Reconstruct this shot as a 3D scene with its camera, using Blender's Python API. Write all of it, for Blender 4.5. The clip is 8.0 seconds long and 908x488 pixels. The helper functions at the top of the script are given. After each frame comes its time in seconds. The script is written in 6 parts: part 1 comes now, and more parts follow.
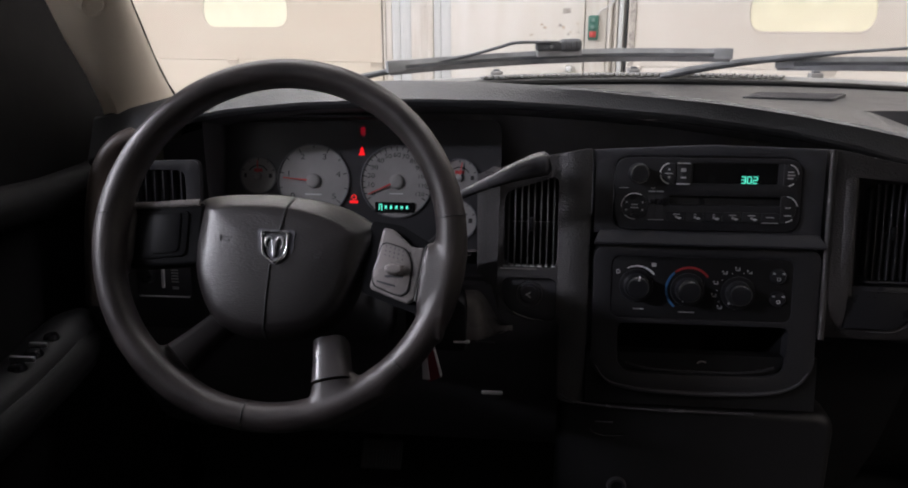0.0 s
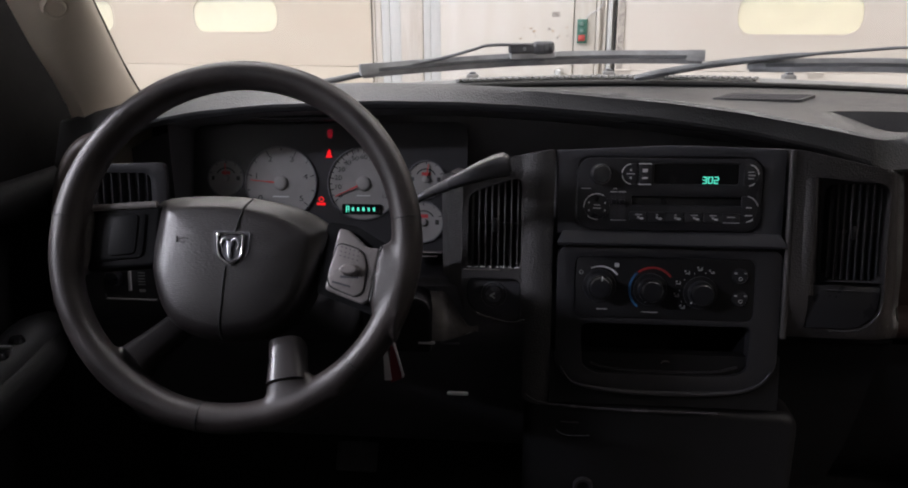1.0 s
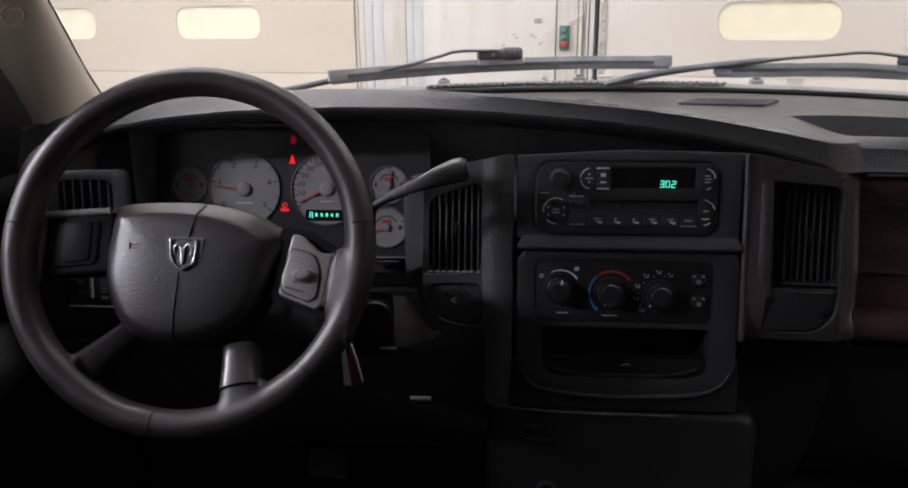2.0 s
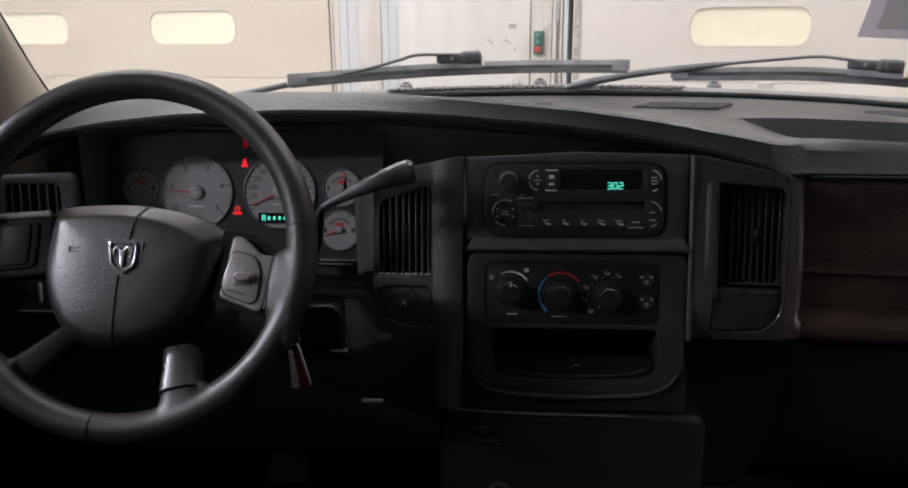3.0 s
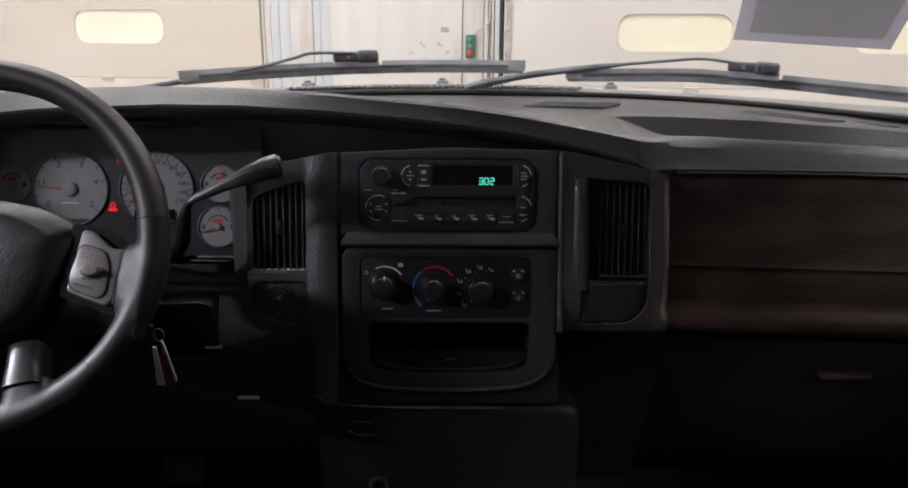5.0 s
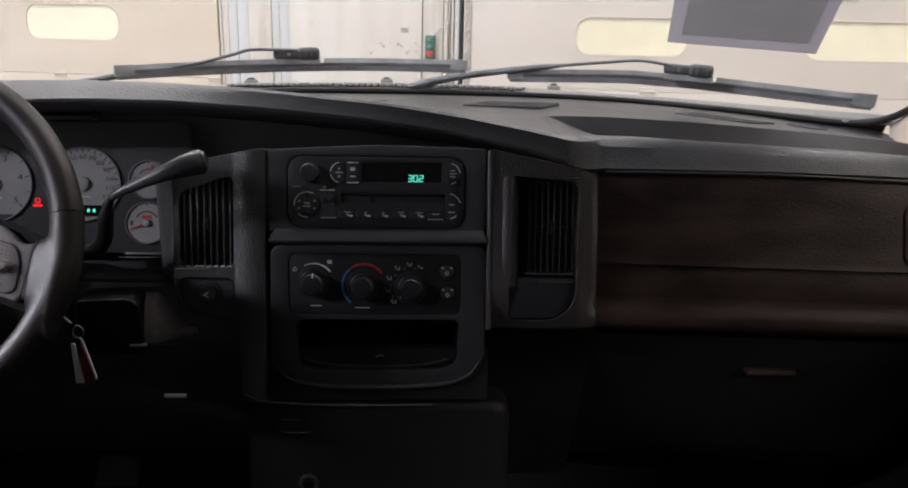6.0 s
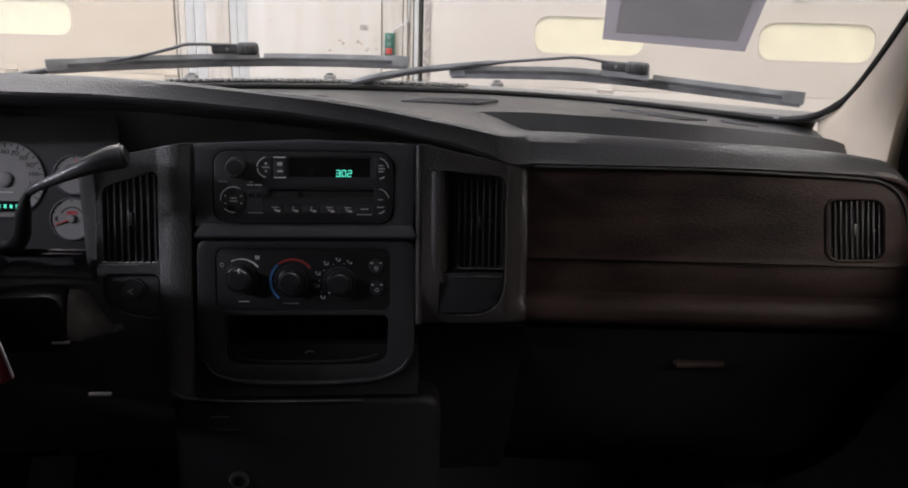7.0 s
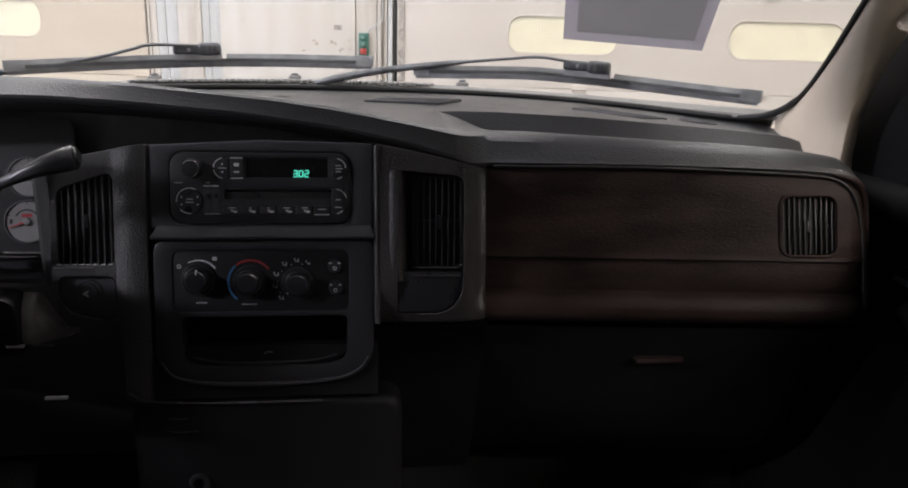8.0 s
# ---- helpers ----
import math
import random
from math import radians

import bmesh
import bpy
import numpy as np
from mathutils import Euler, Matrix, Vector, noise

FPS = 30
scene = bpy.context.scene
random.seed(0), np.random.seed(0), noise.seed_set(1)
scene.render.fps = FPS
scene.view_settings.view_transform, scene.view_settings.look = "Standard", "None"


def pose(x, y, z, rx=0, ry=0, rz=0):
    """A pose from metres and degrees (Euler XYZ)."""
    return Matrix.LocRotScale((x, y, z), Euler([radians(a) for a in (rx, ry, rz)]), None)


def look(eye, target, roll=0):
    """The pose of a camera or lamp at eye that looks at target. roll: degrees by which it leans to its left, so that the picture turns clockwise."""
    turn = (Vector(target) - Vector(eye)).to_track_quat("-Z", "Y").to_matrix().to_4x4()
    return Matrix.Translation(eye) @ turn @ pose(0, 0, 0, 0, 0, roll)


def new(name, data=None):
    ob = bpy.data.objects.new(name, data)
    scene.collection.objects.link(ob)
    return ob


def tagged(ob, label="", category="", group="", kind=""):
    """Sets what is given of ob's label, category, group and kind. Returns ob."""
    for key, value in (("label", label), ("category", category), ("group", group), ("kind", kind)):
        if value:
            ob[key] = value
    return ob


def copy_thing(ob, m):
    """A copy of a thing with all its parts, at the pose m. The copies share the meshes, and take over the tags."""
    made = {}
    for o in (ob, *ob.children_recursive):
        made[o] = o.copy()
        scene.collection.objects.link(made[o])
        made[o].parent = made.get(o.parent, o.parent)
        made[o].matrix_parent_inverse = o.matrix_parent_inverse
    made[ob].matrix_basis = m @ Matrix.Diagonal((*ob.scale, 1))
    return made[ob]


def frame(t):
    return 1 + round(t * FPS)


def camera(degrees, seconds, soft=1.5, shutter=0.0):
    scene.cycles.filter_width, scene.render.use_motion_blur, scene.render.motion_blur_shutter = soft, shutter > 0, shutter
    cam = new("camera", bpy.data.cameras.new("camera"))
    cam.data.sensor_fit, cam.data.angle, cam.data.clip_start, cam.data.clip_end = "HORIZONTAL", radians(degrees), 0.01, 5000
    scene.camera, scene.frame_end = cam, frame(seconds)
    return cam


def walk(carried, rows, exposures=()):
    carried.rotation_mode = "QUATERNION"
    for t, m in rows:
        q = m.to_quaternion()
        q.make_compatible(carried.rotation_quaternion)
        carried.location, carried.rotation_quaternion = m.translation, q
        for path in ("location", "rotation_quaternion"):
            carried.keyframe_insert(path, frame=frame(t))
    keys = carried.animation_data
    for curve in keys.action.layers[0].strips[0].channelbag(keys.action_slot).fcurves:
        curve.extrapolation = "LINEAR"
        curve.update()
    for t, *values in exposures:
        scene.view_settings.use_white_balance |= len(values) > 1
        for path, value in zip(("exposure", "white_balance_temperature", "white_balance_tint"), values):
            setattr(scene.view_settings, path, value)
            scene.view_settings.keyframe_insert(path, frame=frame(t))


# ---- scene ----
cam = camera(61.1, 8.0, soft=1.9)
METRES, EYE, TILT, LEAN, TURN = 0.36, 1.6, -14.5, 1.5, 5.5
ROWS = [
    (0.0, 0.0, 0.0, 0.0, 0.06, -2.62, -1.35),
    (0.5, 0.0639, -0.0124, -0.0017, -0.02, -2.48, -1.24),
    (1.0, 0.1214, -0.0095, -0.0083, -0.18, -2.3, -1.1),
    (1.5, 0.1743, -0.0163, -0.0081, -0.48, -2.07, -0.93),
    (3.0, 0.3469, -0.0337, -0.0215, -2.28, -1.41, -0.54),
    (3.5, 0.4121, -0.0488, -0.0273, -3.1, -1.27, -0.43),
    (4.0, 0.4882, -0.055, -0.0378, -3.99, -1.17, -0.33),
    (4.5, 0.5551, -0.0641, -0.0454, -5.01, -1.12, -0.26),
    (6.0, 0.7546, -0.1026, -0.0682, -8.64, -0.93, -0.57),
    (6.5, 0.8306, -0.1179, -0.0725, -9.9, -0.93, -0.54),
    (7.0, 0.8982, -0.1323, -0.0812, -11.0, -1.01, -0.39),
    (7.5, 0.9488, -0.1519, -0.0836, -11.87, -1.01, -0.13),
    (8.0, 0.9773, -0.1607, -0.0834, -12.46, -1.02, 0.11),
]
walk(cam, [(t, pose(0, 0, EYE, TILT, LEAN, TURN) @ pose(METRES * x, METRES * y, METRES * z, 90 + pitch, roll, yaw)) for t, x, y, z, yaw, pitch, roll in ROWS])


# ---- world and light ----
world = bpy.data.worlds.new("sky")
scene.world = world
world.use_nodes = True
wn = world.node_tree.nodes
sky = wn.new("ShaderNodeTexSky")
sky.sky_type = "NISHITA"
sky.sun_disc = False
sky.sun_elevation = radians(37)
sky.sun_rotation = radians(3)
world.node_tree.links.new(sky.outputs[0], wn["Background"].inputs[0])
wn["Background"].inputs[1].default_value = 0.15

sun = bpy.data.lights.new("sun", "SUN")
sun.energy, sun.angle, sun.color = 4.5, radians(12), (1, 0.92, 0.80)
sun_ob = new("sun", sun)
sun_ob.matrix_world = look((1.5, 30, 20), (0, 5, 1))

WALL = pose(0.35, 5.352, 0, 0, 0, -10.9)   # the garage's front wall: x along it, y outwards


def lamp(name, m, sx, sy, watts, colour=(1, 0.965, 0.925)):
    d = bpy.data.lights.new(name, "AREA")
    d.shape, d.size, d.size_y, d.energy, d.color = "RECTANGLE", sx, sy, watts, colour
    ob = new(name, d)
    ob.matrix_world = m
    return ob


# Unseen garage lamps, added; power and tint of each set to light the cab.
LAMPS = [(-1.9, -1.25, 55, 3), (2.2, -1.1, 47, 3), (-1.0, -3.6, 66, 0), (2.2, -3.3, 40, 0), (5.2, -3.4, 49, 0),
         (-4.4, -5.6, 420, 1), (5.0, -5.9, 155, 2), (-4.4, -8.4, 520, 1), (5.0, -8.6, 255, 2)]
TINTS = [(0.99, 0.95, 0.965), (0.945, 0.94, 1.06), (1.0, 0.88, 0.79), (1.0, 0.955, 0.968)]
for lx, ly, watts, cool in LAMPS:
    lamp("added_area_lamp", WALL @ pose(lx, ly, 4.28), 2.4, 0.22, watts, TINTS[cool])



# ---- helpers ----
def link(name, bm, material, smooth=True, angle=38):
    me = bpy.data.meshes.new(name)
    bmesh.ops.recalc_face_normals(bm, faces=bm.faces[:])
    bm.to_mesh(me)
    bm.free()
    if smooth:
        me.shade_smooth()
        me.set_sharp_from_angle(angle=radians(angle))
    for m in material if isinstance(material, (list, tuple)) else [material]:
        me.materials.append(m)
    return new(name, me)


def part(name, bm, material, parent, label="", smooth=True, angle=38):
    ob = link(name, bm, material, smooth, angle)
    ob.parent = parent
    return tagged(ob, label)


def each(name, bms, material, parent):
    """A row of small parts of one kind, each an object of its own."""
    for b in bms:
        part(name, b, material, parent)


def thing(name, label, category, m=None, group="", kind=""):
    ob = new(name)
    ob.empty_display_size = 0.05
    if m is not None:
        ob.matrix_world = m
    return tagged(ob, label, category, group, kind)


def structure(name, bm, material, label="", m=None, smooth=True):
    ob = link(name, bm, material, smooth)
    if m is not None:
        ob.matrix_world = m
    return tagged(ob, label, kind="structure")


def face_frame(x, y, z, lean):
    """A sloping face: local x to the right, y up along it, z out towards the seats; its top leans away by lean degrees."""
    return pose(x, y, z, 90 - lean)


def box(x0, x1, y0, y1, z0, z1, bevel=0.0, seg=2, m=None):
    bm = bmesh.new()
    bmesh.ops.create_cube(bm, size=1.0)
    for v in bm.verts:
        v.co = Vector(((x0 + x1) / 2 + v.co.x * (x1 - x0), (y0 + y1) / 2 + v.co.y * (y1 - y0), (z0 + z1) / 2 + v.co.z * (z1 - z0)))
    if bevel:
        bmesh.ops.bevel(bm, geom=bm.edges[:], offset=bevel, segments=seg, affect="EDGES", profile=0.5)
    if m is not None:
        bm.transform(m)
    return bm


def merge(*bms):
    out = bmesh.new()
    for b in bms:
        me = bpy.data.meshes.new("t")
        b.to_mesh(me)
        b.free()
        out.from_mesh(me)
        bpy.data.meshes.remove(me)
    return out


def rrect(cx, cy, w, h, r, n=6):
    pts = []
    for sx, sy, a0 in ((1, 1, 0), (-1, 1, 90), (-1, -1, 180), (1, -1, 270)):
        for i in range(n + 1):
            a = radians(a0 + 90 * i / n)
            pts.append((cx + sx * (w / 2 - r) + r * math.cos(a), cy + sy * (h / 2 - r) + r * math.sin(a)))
    return pts


def disc(cx, cy, r, n=40, ry=None):
    ry = ry or r
    return [(cx + r * math.cos(2 * math.pi * i / n), cy + ry * math.sin(2 * math.pi * i / n)) for i in range(n)]


def rounded(pts, r, n=5):
    """A polygon with its corners rounded by r."""
    out = []
    k = len(pts)
    for i in range(k):
        p, a, b = Vector(pts[i]), Vector(pts[i - 1]), Vector(pts[(i + 1) % k])
        u, w = (a - p), (b - p)
        rr = min(r, u.length * 0.45, w.length * 0.45)
        s, e = p + u.normalized() * rr, p + w.normalized() * rr
        for j in range(n + 1):
            t = j / n
            q = s * (1 - t) ** 2 + p * 2 * t * (1 - t) + e * t * t
            out.append((q.x, q.y))
    return out


def plate(outer, z0, z1, holes=(), bevel=0.0, seg=2):
    """A flat plate from z0 to z1 with an outline and holes through it."""
    bm = bmesh.new()
    edges = []
    for loop in (outer, *holes):
        vs = [bm.verts.new((x, y, z0)) for x, y in loop]
        edges += [bm.edges.new((vs[i], vs[(i + 1) % len(vs)])) for i in range(len(vs))]
    if holes:
        bmesh.ops.triangle_fill(bm, use_beauty=True, use_dissolve=False, edges=edges)
    else:
        bmesh.ops.contextual_create(bm, geom=edges)
    fs = bm.faces[:]
    ret = bmesh.ops.extrude_face_region(bm, geom=fs)
    for v in [g for g in ret["geom"] if isinstance(g, bmesh.types.BMVert)]:
        v.co.z = z1
    bmesh.ops.recalc_face_normals(bm, faces=bm.faces[:])
    if bevel:
        rim = [e for e in bm.edges if len(e.link_faces) == 2 and e.calc_face_angle(0) > 0.9 and
               abs(e.verts[0].co.z - z1) < 1e-6 and abs(e.verts[1].co.z - z1) < 1e-6]
        bmesh.ops.bevel(bm, geom=rim, offset=bevel, segments=seg, affect="EDGES", profile=0.5, clamp_overlap=True)
    return bm


def lathe(profile, n=40, m=None):
    """Turned shape about z: profile of (radius, z)."""
    bm = bmesh.new()
    rings = []
    for r, z in profile:
        if r < 1e-6:
            rings.append([bm.verts.new((0, 0, z))])
        else:
            rings.append([bm.verts.new((r * math.cos(2 * math.pi * i / n), r * math.sin(2 * math.pi * i / n), z)) for i in range(n)])
    for a, b in zip(rings, rings[1:]):
        for i in range(n):
            j = (i + 1) % n
            if len(a) == 1 and len(b) > 1:
                bm.faces.new((a[0], b[i], b[j]))
            elif len(b) == 1 and len(a) > 1:
                bm.faces.new((a[i], a[j], b[0]))
            elif len(a) > 1:
                bm.faces.new((a[i], a[j], b[j], b[i]))
    if m is not None:
        bm.transform(m)
    return bm


def smooth_path(pts, n=8):
    """Catmull-Rom through the points."""
    P = [Vector(p) for p in pts]
    P = [P[0] * 2 - P[1]] + P + [P[-1] * 2 - P[-2]]
    out = []
    for i in range(1, len(P) - 2):
        for j in range(n):
            t = j / n
            a, b, c, d = P[i - 1], P[i], P[i + 1], P[i + 2]
            out.append(0.5 * ((2 * b) + (c - a) * t + (2 * a - 5 * b + 4 * c - d) * t * t + (3 * b - a - 3 * c + d) * t ** 3))
    out.append(P[-2])
    return out


def tube(path, radius, n=12, flat=1.0, cap=True, up=Vector((0, 0, 1))):
    """A tube along a path; radius a number or a list; flat squashes it along the path's upright."""
    bm = bmesh.new()
    path = [Vector(p) for p in path]
    rings = []
    for i, p in enumerate(path):
        d = (path[min(i + 1, len(path) - 1)] - path[max(i - 1, 0)]).normalized()
        s = d.cross(up)
        s = s.normalized() if s.length > 1e-4 else Vector((1, 0, 0))
        w = s.cross(d).normalized()
        r = radius[i] if isinstance(radius, (list, tuple)) else radius
        rings.append([bm.verts.new(p + s * (r * math.cos(2 * math.pi * k / n)) + w * (r * flat * math.sin(2 * math.pi * k / n))) for k in range(n)])
    for a, b in zip(rings, rings[1:]):
        for k in range(n):
            bm.faces.new((a[k], a[(k + 1) % n], b[(k + 1) % n], b[k]))
    if cap:
        bm.faces.new(rings[0][::-1])
        bm.faces.new(rings[-1])
    return bm


def loft(rows, closed=False):
    """A skin over rows of points, all of one length."""
    bm = bmesh.new()
    vs = [[bm.verts.new(p) for p in row] for row in rows]
    for a, b in zip(vs, vs[1:]):
        k = len(a)
        for i in range(k if closed else k - 1):
            j = (i + 1) % k
            bm.faces.new((a[i], a[j], b[j], b[i]))
    return bm


def thicken(bm, t):
    """Gives a skin a thickness."""
    bmesh.ops.recalc_face_normals(bm, faces=bm.faces[:])
    bmesh.ops.solidify(bm, geom=bm.faces[:], thickness=t)
    return bm


def lerp(table, x):
    xs, ys = zip(*table)
    return float(np.interp(x, xs, ys))


def words(text, size, m, material, name, parent, depth=0.0003, label=""):
    """Letters in the built-in font, centred, as a mesh part."""
    cu = bpy.data.curves.new("t", "FONT")
    cu.body, cu.size, cu.align_x, cu.align_y, cu.extrude = text, size, "CENTER", "CENTER", depth
    tmp = bpy.data.objects.new("t", cu)
    scene.collection.objects.link(tmp)
    bpy.context.view_layer.update()
    me = bpy.data.meshes.new_from_object(tmp.evaluated_get(bpy.context.evaluated_depsgraph_get()))
    bpy.data.objects.remove(tmp)
    bpy.data.curves.remove(cu)
    me.materials.clear()
    me.materials.append(material)
    me.transform(m)
    me.name = name
    ob = new(name, me)
    ob.parent = parent
    return tagged(ob, label)


# ---- materials ----
def nodes(name):
    mat = bpy.data.materials.new(name)
    mat.use_nodes = True
    nt = mat.node_tree
    return mat, nt, nt.nodes["Principled BSDF"]


def surface(name, colour, rough=0.5, metal=0.0, grain=0.0, grain_size=600.0, stain=0.15, stain_size=6.0, spec=0.5,
            rough_var=0.1, tint=None, voronoi=False, stretch=None, coat=0.0):
    """Painted, moulded or woven surface: colour with stains, roughness that varies, and a fine relief."""
    mat, nt, b = nodes(name)
    tc = nt.nodes.new("ShaderNodeTexCoord")
    src = tc.outputs["Object"]
    if stretch:
        mp = nt.nodes.new("ShaderNodeMapping")
        mp.inputs["Scale"].default_value = stretch
        nt.links.new(src, mp.inputs[0])
        src = mp.outputs[0]
    n1 = nt.nodes.new("ShaderNodeTexNoise")
    n1.inputs["Scale"].default_value, n1.inputs["Detail"].default_value = stain_size, 6
    nt.links.new(src, n1.inputs["Vector"])
    mx = nt.nodes.new("ShaderNodeMix")
    mx.data_type = "RGBA"
    c = Vector(colour)
    d = Vector(tint) if tint else c * (1 - 2 * stain)
    mx.inputs[6].default_value, mx.inputs[7].default_value = (*(c * (1 + stain)), 1), (*d, 1)
    rp = nt.nodes.new("ShaderNodeMapRange")
    rp.inputs[1].default_value, rp.inputs[2].default_value = 0.3, 0.75
    nt.links.new(n1.outputs[0], rp.inputs[0])
    nt.links.new(rp.outputs[0], mx.inputs[0])
    nt.links.new(mx.outputs[2], b.inputs["Base Color"])
    rr = nt.nodes.new("ShaderNodeMapRange")
    rr.inputs[3].default_value, rr.inputs[4].default_value = max(0.02, rough - rough_var), min(1, rough + rough_var)
    n3 = nt.nodes.new("ShaderNodeTexNoise")
    n3.inputs["Scale"].default_value, n3.inputs["Detail"].default_value = stain_size * 5, 4
    nt.links.new(src, n3.inputs["Vector"])
    nt.links.new(n3.outputs[0], rr.inputs[0])
    nt.links.new(rr.outputs[0], b.inputs["Roughness"])
    b.inputs["Metallic"].default_value = metal
    b.inputs["Specular IOR Level"].default_value = spec
    b.inputs["Coat Weight"].default_value = coat
    if grain:
        if voronoi:
            n2 = nt.nodes.new("ShaderNodeTexVoronoi")
            n2.feature = "F1"
            out = n2.outputs["Distance"]
        else:
            n2 = nt.nodes.new("ShaderNodeTexNoise")
            n2.inputs["Detail"].default_value = 3
            out = n2.outputs[0]
        n2.inputs["Scale"].default_value = grain_size
        nt.links.new(src, n2.inputs["Vector"])
        bp = nt.nodes.new("ShaderNodeBump")
        bp.inputs["Strength"].default_value, bp.inputs["Distance"].default_value = grain, 0.002
        nt.links.new(out, bp.inputs["Height"])
        nt.links.new(bp.outputs[0], b.inputs["Normal"])
    return mat


def glow(name, colour, strength):
    mat, nt, b = nodes(name)
    b.inputs["Base Color"].default_value = (0.01, 0.01, 0.01, 1)
    b.inputs["Emission Color"].default_value = (*colour, 1)
    b.inputs["Emission Strength"].default_value = strength
    return mat


def glass_pane(name, tint=(0.93, 0.95, 0.94), gloss=1.0):
    """Thin glass: clear, with a gloss that grows towards grazing views."""
    mat, nt, b = nodes(name)
    nt.nodes.remove(b)
    tr, gl, mx, lw = (nt.nodes.new(k) for k in ("ShaderNodeBsdfTransparent", "ShaderNodeBsdfGlossy", "ShaderNodeMixShader", "ShaderNodeLayerWeight"))
    pw, ma = nt.nodes.new("ShaderNodeMath"), nt.nodes.new("ShaderNodeMath")
    tr.inputs[0].default_value = (*tint, 1)
    gl.inputs["Roughness"].default_value = 0.02
    gl.inputs[0].default_value = (gloss, gloss, gloss, 1)
    lw.inputs[0].default_value = 0.5
    pw.operation, ma.operation = "POWER", "MULTIPLY_ADD"
    pw.inputs[1].default_value = 5.0
    ma.inputs[1].default_value, ma.inputs[2].default_value = 0.9, 0.04
    nt.links.new(lw.outputs["Facing"], pw.inputs[0])
    nt.links.new(pw.outputs[0], ma.inputs[0])
    nt.links.new(ma.outputs[0], mx.inputs[0])
    nt.links.new(tr.outputs[0], mx.inputs[1])
    nt.links.new(gl.outputs[0], mx.inputs[2])
    nt.links.new(mx.outputs[0], nt.nodes["Material Output"].inputs[0])
    return mat


def translucent(name, colour, back, dark=0.86, size=7):
    """Lets light through from behind, as ribbed plastic or paper does."""
    mat, nt, b = nodes(name)
    tl, mx = nt.nodes.new("ShaderNodeBsdfTranslucent"), nt.nodes.new("ShaderNodeMixShader")
    ns, rp = nt.nodes.new("ShaderNodeTexNoise"), nt.nodes.new("ShaderNodeMix")
    tc = nt.nodes.new("ShaderNodeTexCoord")
    nt.links.new(tc.outputs["Object"], ns.inputs["Vector"])
    ns.inputs["Scale"].default_value, ns.inputs["Detail"].default_value = size, 8
    rp.data_type = "RGBA"
    rp.inputs[6].default_value, rp.inputs[7].default_value = (*colour, 1), (*(Vector(colour) * dark), 1)
    nt.links.new(ns.outputs[0], rp.inputs[0])
    nt.links.new(rp.outputs[2], b.inputs["Base Color"])
    nt.links.new(rp.outputs[2], tl.inputs[0])
    b.inputs["Roughness"].default_value = 0.35
    mx.inputs[0].default_value = back
    nt.links.new(b.outputs[0], mx.inputs[1])
    nt.links.new(tl.outputs[0], mx.inputs[2])
    nt.links.new(mx.outputs[0], nt.nodes["Material Output"].inputs[0])
    return mat


M_TOP = surface("dash_top_vinyl", (0.048, 0.0485, 0.0520), 0.38, grain=0.24, grain_size=420, stain=0.14, voronoi=True, rough_var=0.07, spec=0.7)
M_DASH = surface("dash_plastic", (0.0621, 0.0609, 0.0690), 0.34, grain=0.06, grain_size=900, stain=0.15, voronoi=True)
# Brown in this dark plastic carries the warm light reflected there.
M_PANEL = surface("warm_tinted_panel_plastic", (0.0270, 0.0182, 0.0172), 0.38, grain=0.22, grain_size=240, stain=0.45, stain_size=9, voronoi=True, stretch=(0.7, 1, 2.4), rough_var=0.05, spec=0.08)
M_BEZEL = surface("bezel_plastic", (0.0600, 0.0595, 0.0670), 0.34, grain=0.03, grain_size=1100)
M_BLACK = surface("black_plastic", (0.066, 0.065, 0.073), 0.42, grain=0.03, grain_size=1100)
# Paler than other dash plastic, to offset the light missing low down.
M_LOWER = surface("lifted_lower_plastic", (0.105, 0.102, 0.110), 0.45, grain=0.03, grain_size=1100)
# Also laid on knob and pocket edges as their glints.
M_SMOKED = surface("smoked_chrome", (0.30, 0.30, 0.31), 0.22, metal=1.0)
M_SLAT = surface("lit_slat_plastic", (0.16, 0.157, 0.16), 0.3)
M_SCREEN = surface("smoked_display_plastic", (0.008, 0.008, 0.009), 0.25, spec=0.12)
M_GLOSS = surface("gloss_black", (0.008, 0.008, 0.009), 0.14, rough_var=0.04)
M_DARK = surface("dark_recess", (0.055, 0.053, 0.058), 0.7)
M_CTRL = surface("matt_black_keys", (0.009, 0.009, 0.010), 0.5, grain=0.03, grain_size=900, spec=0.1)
M_KNOB = surface("knob_rubber", (0.018, 0.018, 0.021), 0.30, grain=0.02, grain_size=1100)
M_LEATHER = surface("wheel_leather", (0.036, 0.0300, 0.0290), 0.40, grain=0.10, grain_size=700, stain=0.28, stain_size=26, voronoi=True, rough_var=0.15, spec=0.5)
M_HUB = surface("airbag_vinyl", (0.0150, 0.0127, 0.0128), 0.35, grain=0.13, grain_size=520, stain=0.22, spec=0.70, voronoi=True, rough_var=0.04, stretch=(0.6, 1.6, 1))
M_SATIN = surface("spoke_lit_tone", (0.036, 0.032, 0.032), 0.30, grain=0.01, grain_size=1100)
M_LOWBLACK = surface("glove_box_black", (0.014, 0.0135, 0.015), 0.55, grain=0.05, grain_size=700, spec=0.25)
